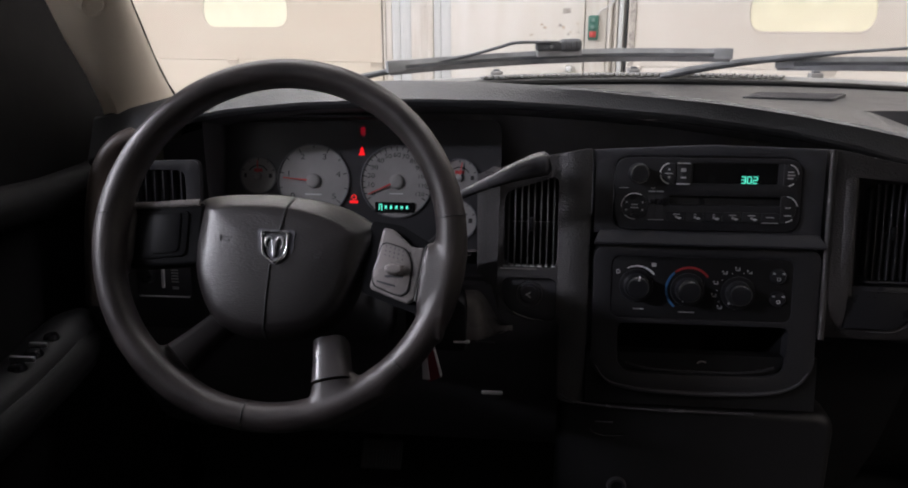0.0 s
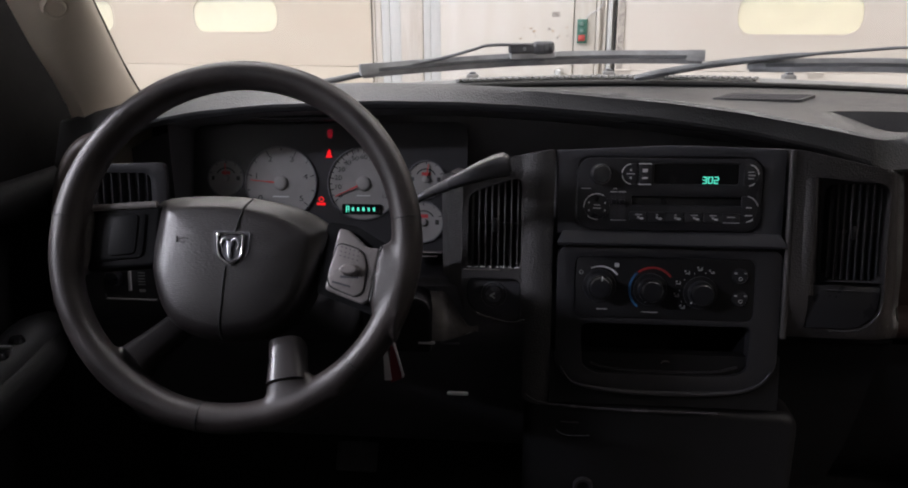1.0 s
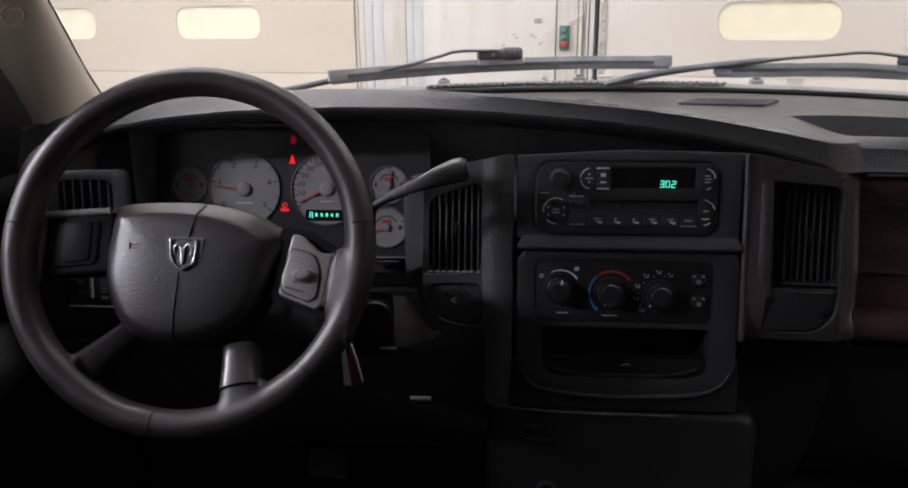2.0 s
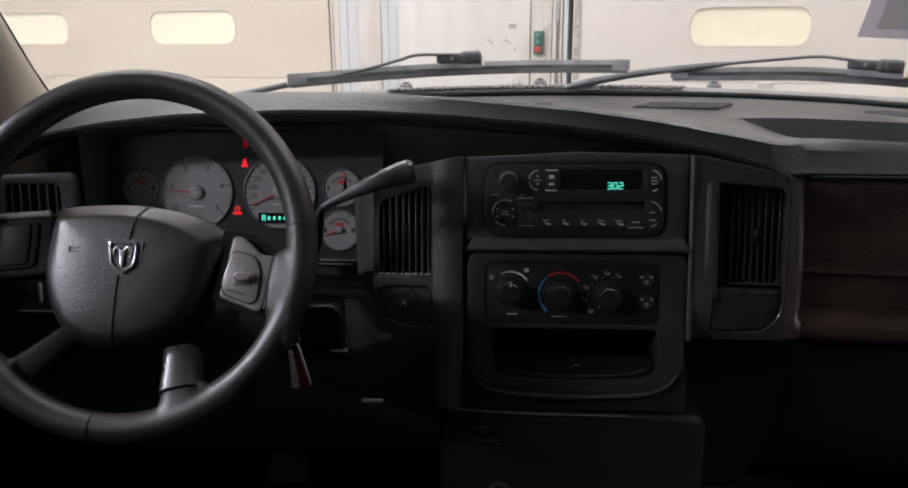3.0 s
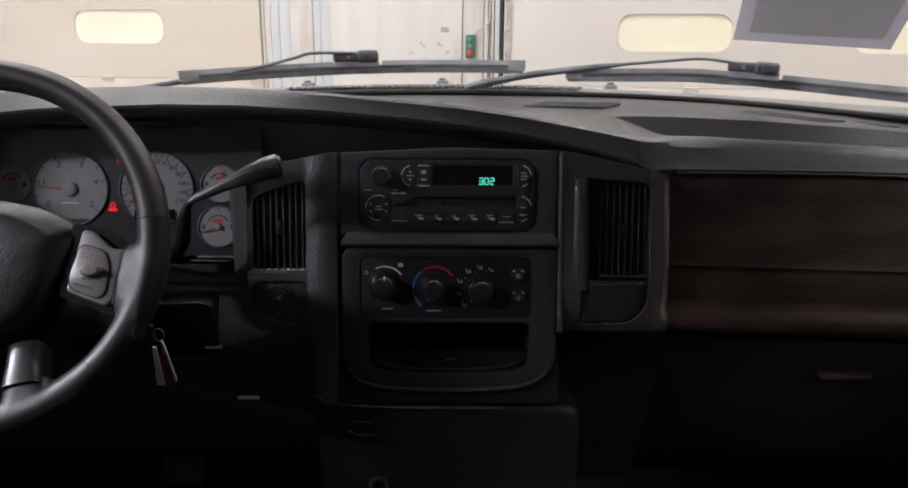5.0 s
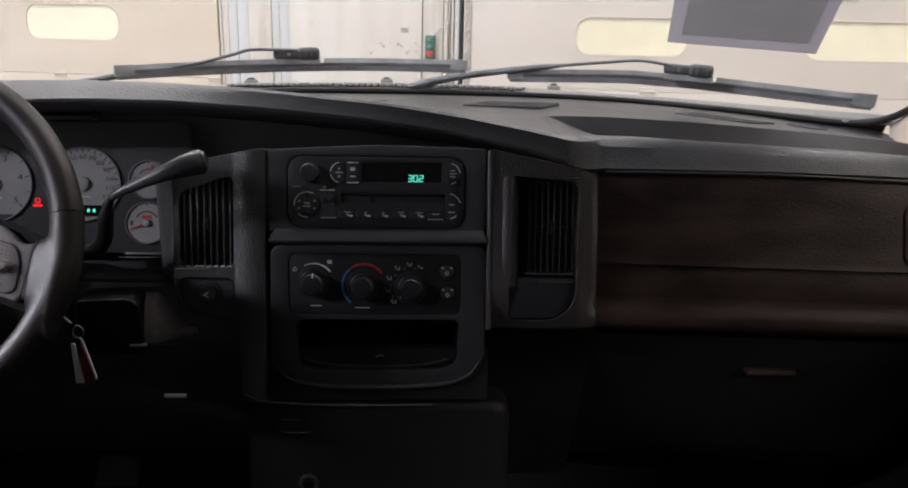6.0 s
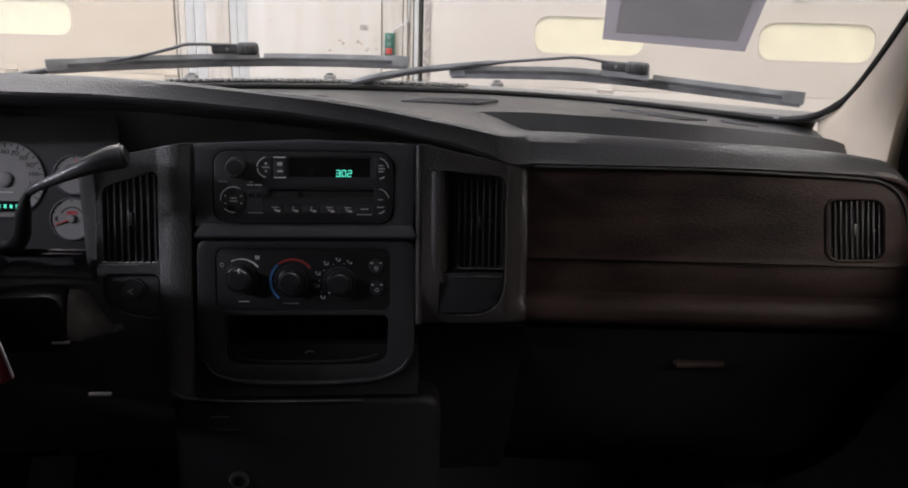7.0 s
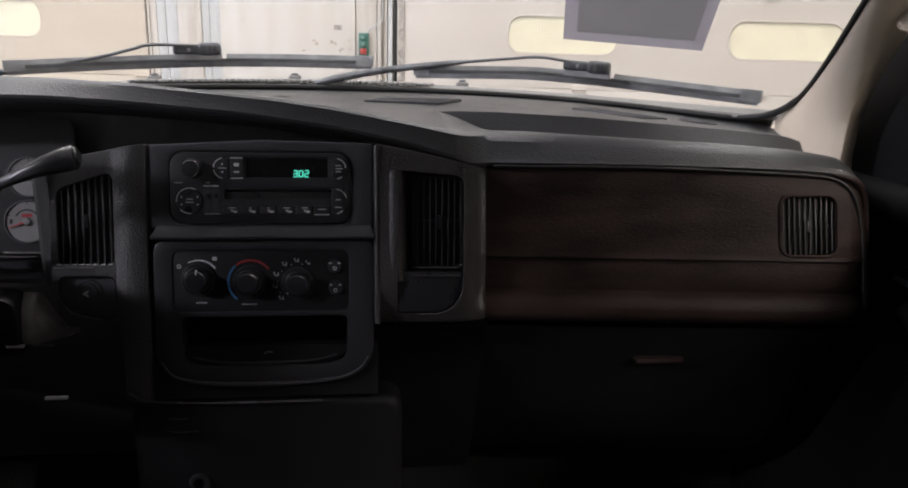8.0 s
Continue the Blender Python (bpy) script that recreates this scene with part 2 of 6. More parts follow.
M_LOWSPOKE = surface("spoke_dark_tone", (0.015, 0.0130, 0.0132), 0.48, grain=0.05, grain_size=900, stain=0.2, spec=0.14)
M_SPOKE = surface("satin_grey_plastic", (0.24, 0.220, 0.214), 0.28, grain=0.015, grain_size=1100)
M_CHROME = surface("chrome", (0.75, 0.75, 0.76), 0.14, metal=1.0, rough_var=0.05)
M_SILVER = surface("silver_line", (0.5, 0.5, 0.52), 0.3, metal=0.8)
M_DIAL = surface("dial_face", (0.235, 0.226, 0.226), 0.6, stain=0.06, stain_size=30)
M_DIALEDGE = surface("dial_ring", (0.10, 0.10, 0.11), 0.4)
M_INK = surface("dial_ink", (0.02, 0.02, 0.02), 0.6)
M_NEEDLE = surface("needle_red", (0.55, 0.05, 0.05), 0.45)
M_REDINK = surface("red_ink", (0.42, 0.035, 0.04), 0.5)
M_TAGRED = surface("dark_red_tag", (0.22, 0.02, 0.03), 0.5)
M_BLUEINK = surface("blue_ink", (0.05, 0.18, 0.42), 0.5)
M_WHITEINK = surface("white_ink", (0.85, 0.85, 0.86), 0.5)
M_GREYINK = surface("grey_ink", (0.62, 0.62, 0.63), 0.5)
M_GREEN = glow("green_display", (0.10, 0.80, 0.58), 1.2)
M_DIMGREEN = glow("dim_green_display", (0.10, 0.70, 0.55), 0.35)
M_RED = glow("red_lamp", (1.0, 0.004, 0.010), 0.85)
M_ORANGE = glow("red_ring_lamp", (1.0, 0.02, 0.02), 1.0)
M_DIMRED = glow("red_reflection_glow", (0.8, 0.0, 0.03), 0.16)
M_PILLAR = surface("pillar_trim", (0.68, 0.595, 0.485), 0.45, grain=0.12, grain_size=900, stain=0.06)
M_HEADLINER = surface("headliner_cloth", (0.3100, 0.3150, 0.3450), 0.9, grain=0.3, grain_size=900)
# Grey chosen so that the unseen rear wall bounces light forward.
M_REAR = surface("rear_bounce_cloth", (0.15, 0.148, 0.155), 0.85, grain=0.2, grain_size=700)
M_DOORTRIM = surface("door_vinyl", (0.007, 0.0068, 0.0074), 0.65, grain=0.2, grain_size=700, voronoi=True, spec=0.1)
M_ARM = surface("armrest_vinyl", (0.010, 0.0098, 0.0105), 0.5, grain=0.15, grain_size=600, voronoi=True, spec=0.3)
M_CARPET = surface("carpet", (0.020, 0.020, 0.021), 0.95, grain=0.9, grain_size=900)
M_SEAL = surface("black_seal", (0.012, 0.012, 0.012), 0.55)
M_RUBBER = surface("wiper_rubber", (0.32, 0.327, 0.335), 0.5, stain=0.2, stain_size=30)
M_CLIP = surface("wiper_clip_plastic", (0.115, 0.118, 0.126), 0.4, stain=0.2, stain_size=40)
M_WIPER = surface("wiper_metal", (0.140, 0.144, 0.153), 0.5, stain=0.2, stain_size=25)
M_COWL = surface("cowl_plastic", (0.17, 0.17, 0.17), 0.6, stain=0.3, stain_size=30, tint=(0.28, 0.27, 0.26))
M_PAINT = surface("white_truck_paint", (0.70, 0.70, 0.70), 0.25, stain=0.03)
M_PAPER = translucent("paper_sheet", (0.425, 0.425, 0.44), 0.85)
M_PAPEREDGE = translucent("plastic_sleeve", (0.535, 0.525, 0.565), 0.85)
M_GDOOR = surface("cream_door_paint", (0.585, 0.518, 0.425), 0.55, stain=0.04, stain_size=2.5, tint=(0.54, 0.465, 0.37), grain=0.03, grain_size=60, stretch=(0.35, 1, 1.6))
M_GWALL = surface("white_wall_paint", (0.66, 0.63, 0.59), 0.7, stain=0.03, stain_size=3, tint=(0.60, 0.56, 0.50), stretch=(3.0, 1, 0.5))
M_GTRIM = surface("jamb_paint", (0.64, 0.61, 0.565), 0.6, stain=0.04, stain_size=5, tint=(0.54, 0.485, 0.42), stretch=(5, 1, 0.6))
M_GSTEEL = surface("pale_painted_track", (0.57, 0.575, 0.565), 0.5, stain=0.04, stretch=(6, 1, 0.5))
M_GSIDE = surface("pale_block_wall", (0.62, 0.61, 0.60), 0.85, stain=0.08, stain_size=2)
M_CONCRETE = surface("concrete", (0.20, 0.19, 0.18), 0.75, stain=0.25, stain_size=1.2, grain=0.2, grain_size=40)
M_CEIL = surface("white_ceiling", (0.62, 0.61, 0.59), 0.85, stain=0.04)
M_STAIN = surface("rust_stain", (0.48, 0.40, 0.31), 0.8, stain=0.3, stain_size=60)
M_SCUFF = surface("grey_scuff", (0.46, 0.42, 0.38), 0.8, stain=0.3, stain_size=50)
M_GWIN = translucent("yellowed_plastic_pane", (0.97, 0.94, 0.82), 0.52, 0.80, 14)
M_BOXGREEN = surface("green_enamel", (0.05, 0.16, 0.12), 0.4)
M_BOXPALE = surface("pale_green_key", (0.16, 0.27, 0.24), 0.4)
M_BOXRED = surface("red_enamel", (0.55, 0.07, 0.06), 0.4)
M_GLASS = glass_pane("windscreen_glass", (0.90, 0.92, 0.91), 0.6)
M_SIDEGLASS = glass_pane("tinted_side_glass", (0.72, 0.74, 0.73), 0.8)
M_TUBE = glow("added_tube_glow", (1, 0.95, 0.88), 4.0)
# Dash vinyl toned paler and warmer for the side window's light.
M_ENDTRIM = surface("end_trim_lit_vinyl", (0.105, 0.085, 0.076), 0.4, grain=0.1, grain_size=1000, stain=0.1)
# On low dash parts this near-black holds the shade there.
M_PADBLACK = surface("near_black_plastic", (0.0125, 0.0125, 0.0140), 0.5, grain=0.03, grain_size=900, spec=0.2)
# Paler than the dash plastic, to imitate glare inside the hood.
M_HOOD = surface("lifted_hood_lining", (0.120, 0.116, 0.124), 0.6, grain=0.1, grain_size=1100)
M_COLUMN = surface("column_plastic", (0.0500, 0.0455, 0.0465), 0.36, grain=0.34, grain_size=420, stain=0.15, voronoi=True, spec=0.6)
M_GRIP = surface("lever_grip", (0.085, 0.083, 0.090), 0.26, grain=0.02, grain_size=1100)
M_RADIO = surface("radio_plastic", (0.0300, 0.0295, 0.0330), 0.34, grain=0.03, grain_size=1100)
M_LEDGE = surface("ledge_plastic", (0.055, 0.055, 0.061), 0.20, grain=0.01, grain_size=1100, stain=0.04)
M_POD = surface("pod_plastic", (0.076, 0.072, 0.074), 0.36, grain=0.36, grain_size=420, stain=0.15, voronoi=True)
M_HEATER = surface("heater_bezel_plastic", (0.0290, 0.0285, 0.0320), 0.34, grain=0.03, grain_size=1100)
M_GDOORB = surface("white_door_paint", (0.660, 0.615, 0.565), 0.55, stain=0.03, stain_size=2.5, tint=(0.61, 0.56, 0.50), grain=0.03, grain_size=60, stretch=(0.35, 1, 1.6))


# ---- the garage ----
structure("floor", box(-6.2, 10, -13, 1.0, -0.1, 0.0), M_CONCRETE, "stained grey concrete garage floor", WALL)
structure("ceiling", box(-6.2, 10.2, -13, 0.3, 4.6, 4.75), M_CEIL, "plain white garage ceiling", WALL)
# Unseen left wall stands close in to throw soft light into the cab.
structure("wall_left", box(-6.2, -6, -13, 0.3, 0, 4.6), M_GSIDE, "unseen pale side wall of the garage, added to close it and bounce light", WALL)
structure("wall_right", box(10, 10.2, -13, 0.3, 0, 4.6), M_GSIDE, "unseen pale side wall of the garage, added to close it and bounce light", WALL)
structure("wall_back", box(-6.2, 10.2, -13.2, -13, 0, 4.6), M_GSIDE, "grey block rear wall of the garage", WALL)
structure("wall_front", merge(box(-6.2, -5.085, 0, 0.2, 0, 4.6), box(-1.455, 0.25, 0.0, 0.2, 0, 4.6), box(3.855, 10, 0, 0.2, 0, 4.6),
                              box(-5.085, -1.455, 0.0, 0.2, 3.62, 4.6), box(0.25, 3.855, 0.0, 0.2, 3.62, 4.6)),
          M_GWALL, "white painted front wall between two overhead doors", WALL)


def overhead_door(name, s0, s1, wins, zb, zt, paint, label):
    """A sectional door on the inner face of the wall, its sections hinged one above the other, one of them glazed."""
    door = thing(name, label, "garage door", WALL, kind="structure")
    edges = [0.0, 0.61, 1.222, 1.832, 2.44, 3.05, 3.66]
    for z0, z1 in zip(edges, edges[1:]):
        out = [(s0, z0 + 0.0015), (s1, z0 + 0.0015), (s1, z1 - 0.0015), (s0, z1 - 0.0015)]
        holes = []
        if z0 < zb < z1:
            holes = [rrect((a + b) / 2, (zb + zt) / 2, b - a, zt - zb, 0.095, 7) for a, b in wins]
        bm = plate(out, 0.0, 0.045, holes, bevel=0.004 if not holes else 0.0)
        bm.transform(pose(0, 0.0, 0, 90))
        part("door_section", bm, paint, door)
        for xs in np.linspace(s0 + 0.05, s1 - 0.05, 4):
            if z0 > 0 and z0 < 2.6:
                bm = merge(box(xs - 0.045, xs + 0.045, -0.052, -0.046, z0 - 0.028, z0 + 0.028, 0.002), 
                           tube([(xs - 0.05, -0.054, z0), (xs + 0.05, -0.054, z0)], 0.006, 8))
                part("hinge", bm, paint, door)
    for a, b in wins:
        cx, cz, w, h = (a + b) / 2, (zb + zt) / 2, b - a, zt - zb
        win = new("window")
        win.parent = door
        bm = plate(rrect(cx, cz, w - 0.002, h - 0.002, 0.094, 7), 0.033, 0.039)
        bm.transform(pose(0, 0, 0, 90))
        pane = part("pane", bm, M_GWIN, win, "yellowed translucent plastic pane")
        bm = plate(rrect(cx, cz, w + 0.016, h + 0.016, 0.10, 7), 0.044, 0.0468, [rrect(cx, cz, w - 0.006, h - 0.006, 0.092, 7)], bevel=0.001)
        bm.transform(pose(0, 0, 0, 90))
        part("window_frame", bm, paint, win)
        bm = plate(rrect(cx, cz, w - 0.002, h - 0.002, 0.094, 7), 0.039, 0.0455, [rrect(cx, cz, w - 0.009, h - 0.009, 0.091, 7)])
        bm.transform(pose(0, 0, 0, 90))
        part("gasket", bm, M_GTRIM, win)
    return door


overhead_door("door_1", -5.085, -1.458, [(-4.345, -3.633), (-2.910, -2.198)], 1.460, 1.703, M_GDOOR, "cream painted sectional overhead door with two yellowed oval windows")
overhead_door("door_2", 0.252, 3.855, [(0.983, 1.697), (2.405, 3.120)], 1.446, 1.684, M_GDOORB, "white painted sectional overhead door with two yellowed oval windows")


def garage_trim(name, bm, material, label):
    return structure(name, bm, material, label, WALL)


garage_trim("trim_1", merge(box(-1.452, -1.436, -0.040, 0, 0, 3.7, 0.003), box(-1.437, -1.392, -0.026, 0, 0, 3.7, 0.002)), M_GTRIM, "stained cream door jamb")
garage_trim("trim_2", merge(box(-1.392, -1.330, -0.023, 0, 0, 3.7, 0.006), box(-1.331, -1.250, -0.018, 0, 0, 3.7, 0.008)), M_GSTEEL, "galvanised vertical door track")
garage_trim("trim_3", merge(box(-1.25, -1.120, -0.022, 0, 0, 4.55, 0.005), box(-1.121, -1.082, -0.030, 0, 0, 4.55, 0.006)), M_GTRIM, "cream painted wooden post")
# Greyer strip at the left edge of the wall panel.
garage_trim("trim_4", merge(box(-1.082, -1.028, -0.02, 0, 0, 4.55, 0.008), box(-1.030, -0.955, -0.016, 0, 0, 4.55, 0.008)), M_GSTEEL, "pale grey strip along the wall panel's left edge")
garage_trim("trim_5", box(-0.955, -0.034, -0.022, 0, 0, 2.6, 0.003), M_GWALL, "white wall panel with rust stains")
garage_trim("trim_6", box(-0.024, 0.112, -0.032, 0, 0, 4.55, 0.004), M_GTRIM, "cream painted post")
garage_trim("trim_7", merge(box(0.118, 0.142, -0.040, 0, 0, 4.55, 0.004), box(0.168, 0.184, -0.045, 0, 0, 4.55, 0.004)), M_GTRIM, "cream wooden stop strips")
garage_trim("trim_8", box(0.192, 0.222, -0.055, 0, 0, 3.7, 0.005), M_GSTEEL, "galvanised vertical door track")
garage_trim("trim_9", box(0.236, 0.246, -0.050, 0, 0, 3.7, 0.003), M_SEAL, "dark rubber weather strip")
garage_trim("trim_10", merge(box(-1.462, -1.457, -0.052, -0.046, 0, 3.66), box(0.262, 0.30, -0.055, -0.046, 0, 3.66)), M_SCUFF, "grimy edge strips of the doors")
rs = random.Random(5)
for i in range(14):
    sx, sz = rs.uniform(-0.42, -0.06), rs.uniform(1.37, 1.52)
    r = rs.uniform(0.004, 0.014)
    pts = [(sx + r * rs.uniform(0.5, 1.1) * 1.3 * math.cos(a), sz + r * rs.uniform(0.4, 1.0) * math.sin(a)) for a in np.linspace(0, 6.28, 10)[:-1]]
    bm = plate(pts, 0.0222, 0.0232)
    bm.transform(pose(0, 0, 0, 90))
    structure("trim_stain", bm, M_STAIN if i % 3 else M_SCUFF, "rust stain on the wall panel", WALL)
for sx, sz, w, h in ((-0.150, 1.576, 0.052, 0.032), (-1.15, 1.606, 0.03, 0.006), (-0.80, 1.606, 0.012, 0.010)):
    structure("trim_label", box(sx - w / 2, sx + w / 2, -0.026 - (0.03 if sx < -1 else 0), -0.02 - (0.02 if sx < -1 else 0), sz - h / 2, sz + h / 2, 0.001), M_SCUFF, "small worn paper label", WALL)

sw = thing("door_switch", "green wall switch box with three push buttons, the lowest red", "switch", WALL)
part("housing", box(-0.002, 0.062, -0.075, -0.032, 1.392, 1.545, 0.006), M_BOXGREEN, sw)
for zc, mt in ((1.515, M_BOXPALE), (1.472, M_BOXPALE), (1.427, M_BOXRED)):
    part("button_plate", box(0.008, 0.052, -0.079, -0.074, zc - 0.019, zc + 0.019, 0.003), mt if mt is M_BOXRED else M_BOXGREEN, sw)
    part("button", lathe([(0, 0.012), (0.010, 0.012), (0.012, 0.008), (0.012, 0)], 20, pose(0.03, -0.079, zc, 90)), mt, sw)
part("cable", tube(smooth_path([(0.05, -0.045, 1.545), (0.075, -0.06, 1.575), (0.12, -0.07, 1.60), (0.15, -0.06, 1.63), (0.155, -0.05, 1.72), (0.15, -0.05, 2.6)]), 0.004, 8), M_GREYINK, sw)
kn = thing("wall_stud", "worn round grey stud on the wall panel", "stud", WALL)
part("knob", lathe([(0, 0.05), (0.015, 0.048), (0.024, 0.036), (0.022, 0.024), (0.010, 0.014), (0.010, 0.0)], 24, pose(-0.12, -0.022, 1.20, 90)), M_GSTEEL, kn)
part("rose", lathe([(0.032, 0.006), (0.034, 0.0)], 24, pose(-0.12, -0.022, 1.20, 90)), M_GSTEEL, kn)
# Unseen batten fixtures, added above the area lamps.
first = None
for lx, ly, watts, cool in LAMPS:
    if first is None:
        first = thing("added_ceiling_light", "unseen white ceiling batten with tubes, added at an area lamp", "lamp", group="ceiling lights")
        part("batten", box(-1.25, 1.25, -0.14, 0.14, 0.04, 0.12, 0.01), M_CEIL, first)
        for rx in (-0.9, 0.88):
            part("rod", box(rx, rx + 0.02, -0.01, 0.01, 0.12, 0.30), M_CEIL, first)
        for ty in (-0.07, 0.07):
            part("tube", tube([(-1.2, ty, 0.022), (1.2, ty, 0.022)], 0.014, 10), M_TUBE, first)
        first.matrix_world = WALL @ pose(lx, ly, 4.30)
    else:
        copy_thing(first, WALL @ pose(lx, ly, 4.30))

# ---- the cab's shell ----
def glass_y(x, z):
    """Where the windscreen lies at a height."""
    return 1.66 - 0.62 * (x - 0.25) ** 2 - 1.6 * (z - 1.45)


def base_z(x):
    """Height of the glass's lower edge, which falls towards the passenger's corner."""
    return lerp([(0.60, 1.452), (0.757, 1.450), (0.885, 1.4445), (1.0, 1.4385), (1.07, 1.436)], x)


def glass_edge(z, right=True):
    return lerp([(1.40, 1.078), (1.449, 1.074), (1.473, 1.077), (1.507, 1.070), (1.56, 1.056), (1.631, 1.033), (1.95, 0.93)], z) if right else \
        lerp([(1.40, -0.590), (1.465, -0.581), (1.52, -0.567), (1.611, -0.536), (1.95, -0.43)], z)


ZS = [1.43, 1.452, 1.475, 1.51, 1.56, 1.63, 1.72, 1.83, 1.95]
rows = []
for z in ZS:
    a, b = glass_edge(z, False) - 0.02, glass_edge(z) + 0.02
    rows.append([(a + (b - a) * i / 24, glass_y(a + (b - a) * i / 24, z) + 0.012, z) for i in range(25)])
ws = structure("window_1", loft(rows), M_GLASS, "clear curved windscreen")
ws.visible_shadow = False

# black seal round the glass
low = [(x, glass_y(x, base_z(x)) - 0.004, base_z(x)) for x in np.linspace(-0.57, 1.0, 30)]
corner = [(1.035, glass_y(1.035, 1.440), 1.4395), (1.060, glass_y(1.06, 1.449) - 0.002, 1.449), (1.072, glass_y(1.072, 1.470), 1.470)]
side = [(glass_edge(z), glass_y(glass_edge(z), z), z) for z in np.linspace(1.50, 1.95, 10)]
structure("trim_seal", merge(tube(low, 0.0060, 8), tube(smooth_path([low[-1]] + corner + side, 4), [0.0062] * 14 + [0.0048] * 39, 8),
                             tube([(glass_edge(z, False), glass_y(glass_edge(z, False), z), z) for z in np.linspace(1.44, 1.95, 12)], 0.0020, 8)),
          M_SEAL, "black windscreen seal")


def pillar(name, right):
    """A moulded pillar trim from the dashboard to the roof, rounded across."""
    rows = []
    for z in [1.36, 1.40, 1.44, 1.47, 1.51, 1.56, 1.61, 1.68, 1.78, 1.88, 1.97]:
        gx = glass_edge(z, right)
        gy = glass_y(gx, max(z, 1.40)) if z > 1.44 else glass_y(gx, 1.44)
        s = 1 if right else -1
        if right:
            ix, iy = 1.103 - 0.30 * max(0, z - 1.60), lerp([(1.36, 1.09), (1.40, 1.095), (1.465, 1.09), (1.528, 1.06), (1.603, 1.005), (1.97, 0.62)], z)
        else:
            ix, iy = -0.596 + 0.28 * max(0, z - 1.60), lerp([(1.36, 1.08), (1.46, 1.058), (1.528, 1.015), (1.575, 0.975), (1.61, 0.953), (1.97, 0.60)], z)
        p, q = Vector((gx, gy, z)), Vector((ix, iy, z))
        bulge = Vector((-s * 0.012, -0.016, 0)) if right else Vector((0.024, -0.018, 0))
        row = []
        for t in np.linspace(0, 1, 11):
            c = p.lerp(q, t) + bulge * (4 * t * (1 - t)) ** 0.8
            row.append(c)
        row += [q + Vector((s * 0.03, 0.015, 0)), p + Vector((s * 0.05, 0.03, 0))]
        rows.append(row)
    return structure(name, loft(rows, closed=True), M_PILLAR, "taupe moulded windscreen pillar trim")


pillar("trim_pillar_left", False)
pillar("trim_pillar_right", True)
for x, y, z, n in ((-0.5558, 0.9610, 1.6062, (0.636, -0.5365, -0.5546)), (1.098, 0.985, 1.607, (-0.75, -0.62, 0.2))):
    q = Vector(n).to_track_quat("Z", "Y").to_matrix().to_4x4()
    structure("trim_cap", merge(lathe([(0, 0.006), (0.010, 0.006), (0.0125, 0.004), (0.0125, -0.006)], 28, Matrix.Translation((x, y, z)) @ q), lathe([(0.0130, -0.006), (0.0130, 0.004), (0.0155, 0.005), (0.0165, -0.006)], 28, Matrix.Translation((x, y, z)) @ q)), M_PILLAR, "round taupe screw cap on the pillar trim")

structure("roof", box(-0.85, 1.35, -0.62, 0.90, 1.955, 2.0, 0.015), M_HEADLINER, "grey cloth headliner under the cab roof")
structure("header", box(-0.6, 1.08, 0.80, 0.92, 1.92, 1.96, 0.015), M_HEADLINER, "grey cloth edge above the windscreen")
# Unseen rear wall, set close behind to shade the lower dash as seats would.
structure("added_cab_back", merge(box(-0.85, 1.35, -0.62, -0.56, 0.6, 1.62), box(-0.85, 1.35, -0.62, -0.56, 1.84, 1.97), box(-0.85, -0.30, -0.62, -0.56, 1.62, 1.84), box(0.80, 1.35, -0.62, -0.56, 1.62, 1.84)),
          M_REAR, "unseen grey cab rear wall with a window opening, added to shape light")
structure("window_2", loft([[(x, -0.59, z) for x in (-0.31, 0.81)] for z in (1.61, 1.85)]), M_SIDEGLASS, "unseen tinted rear window, added to let light into the cab").visible_shadow = False
structure("cab_floor", box(-0.85, 1.35, -0.62, 1.45, 0.56, 0.62), M_CARPET, "black carpeted cab floor")
structure("firewall", box(-0.85, 1.35, 1.40, 1.45, 0.6, 1.40), M_CARPET, "black carpeted bulkhead under the dashboard")


def cab_door(name, x, s, label):
    """A door with a window opening, a triangular sail panel before the glass, a sill roll and an armrest."""
    door = thing(name, label, "door", kind="structure")
    front = [(1.36, 1.43), (1.22, 1.55), (1.12, 1.64), (0.85, 1.96)] if s > 0 else [(1.395, 1.44), (1.325, 1.54), (1.245, 1.61), (0.83, 1.96)]
    outer = [(-0.60, 0.6), (1.42, 0.6), (1.42, 1.36)] + front + [(-0.60, 1.96)]
    # Driver's window sill raised 6 cm to keep light off the lower rim.
    low = 0.06 if s < 0 else 0.0
    hole = rounded([(-0.45, 1.40 + low), (0.905, 1.375 + low), (0.965, 1.555), (0.60, 1.90), (-0.45, 1.90)], 0.05)
    bm = plate(outer, 0.0, 0.07, [hole], bevel=0.006)
    bm.transform(Matrix(((0, 0, s, x), (1, 0, 0, 0), (0, 1, 0, 0), (0, 0, 0, 1))))
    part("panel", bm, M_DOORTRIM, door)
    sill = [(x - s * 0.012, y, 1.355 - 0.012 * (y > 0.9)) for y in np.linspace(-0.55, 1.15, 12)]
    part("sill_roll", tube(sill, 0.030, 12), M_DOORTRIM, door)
    bm = loft([[(x + s * 0.03, y, z) for y in (-0.47, 0.1, 1.0)] for z in (1.36, 1.92)])
    g = part("glass", bm, M_SIDEGLASS, door, "tinted side window glass")
    g.visible_shadow = False
    return door


dl = cab_door("door_3", -0.70, -1, "black vinyl driver's door with a tinted window")
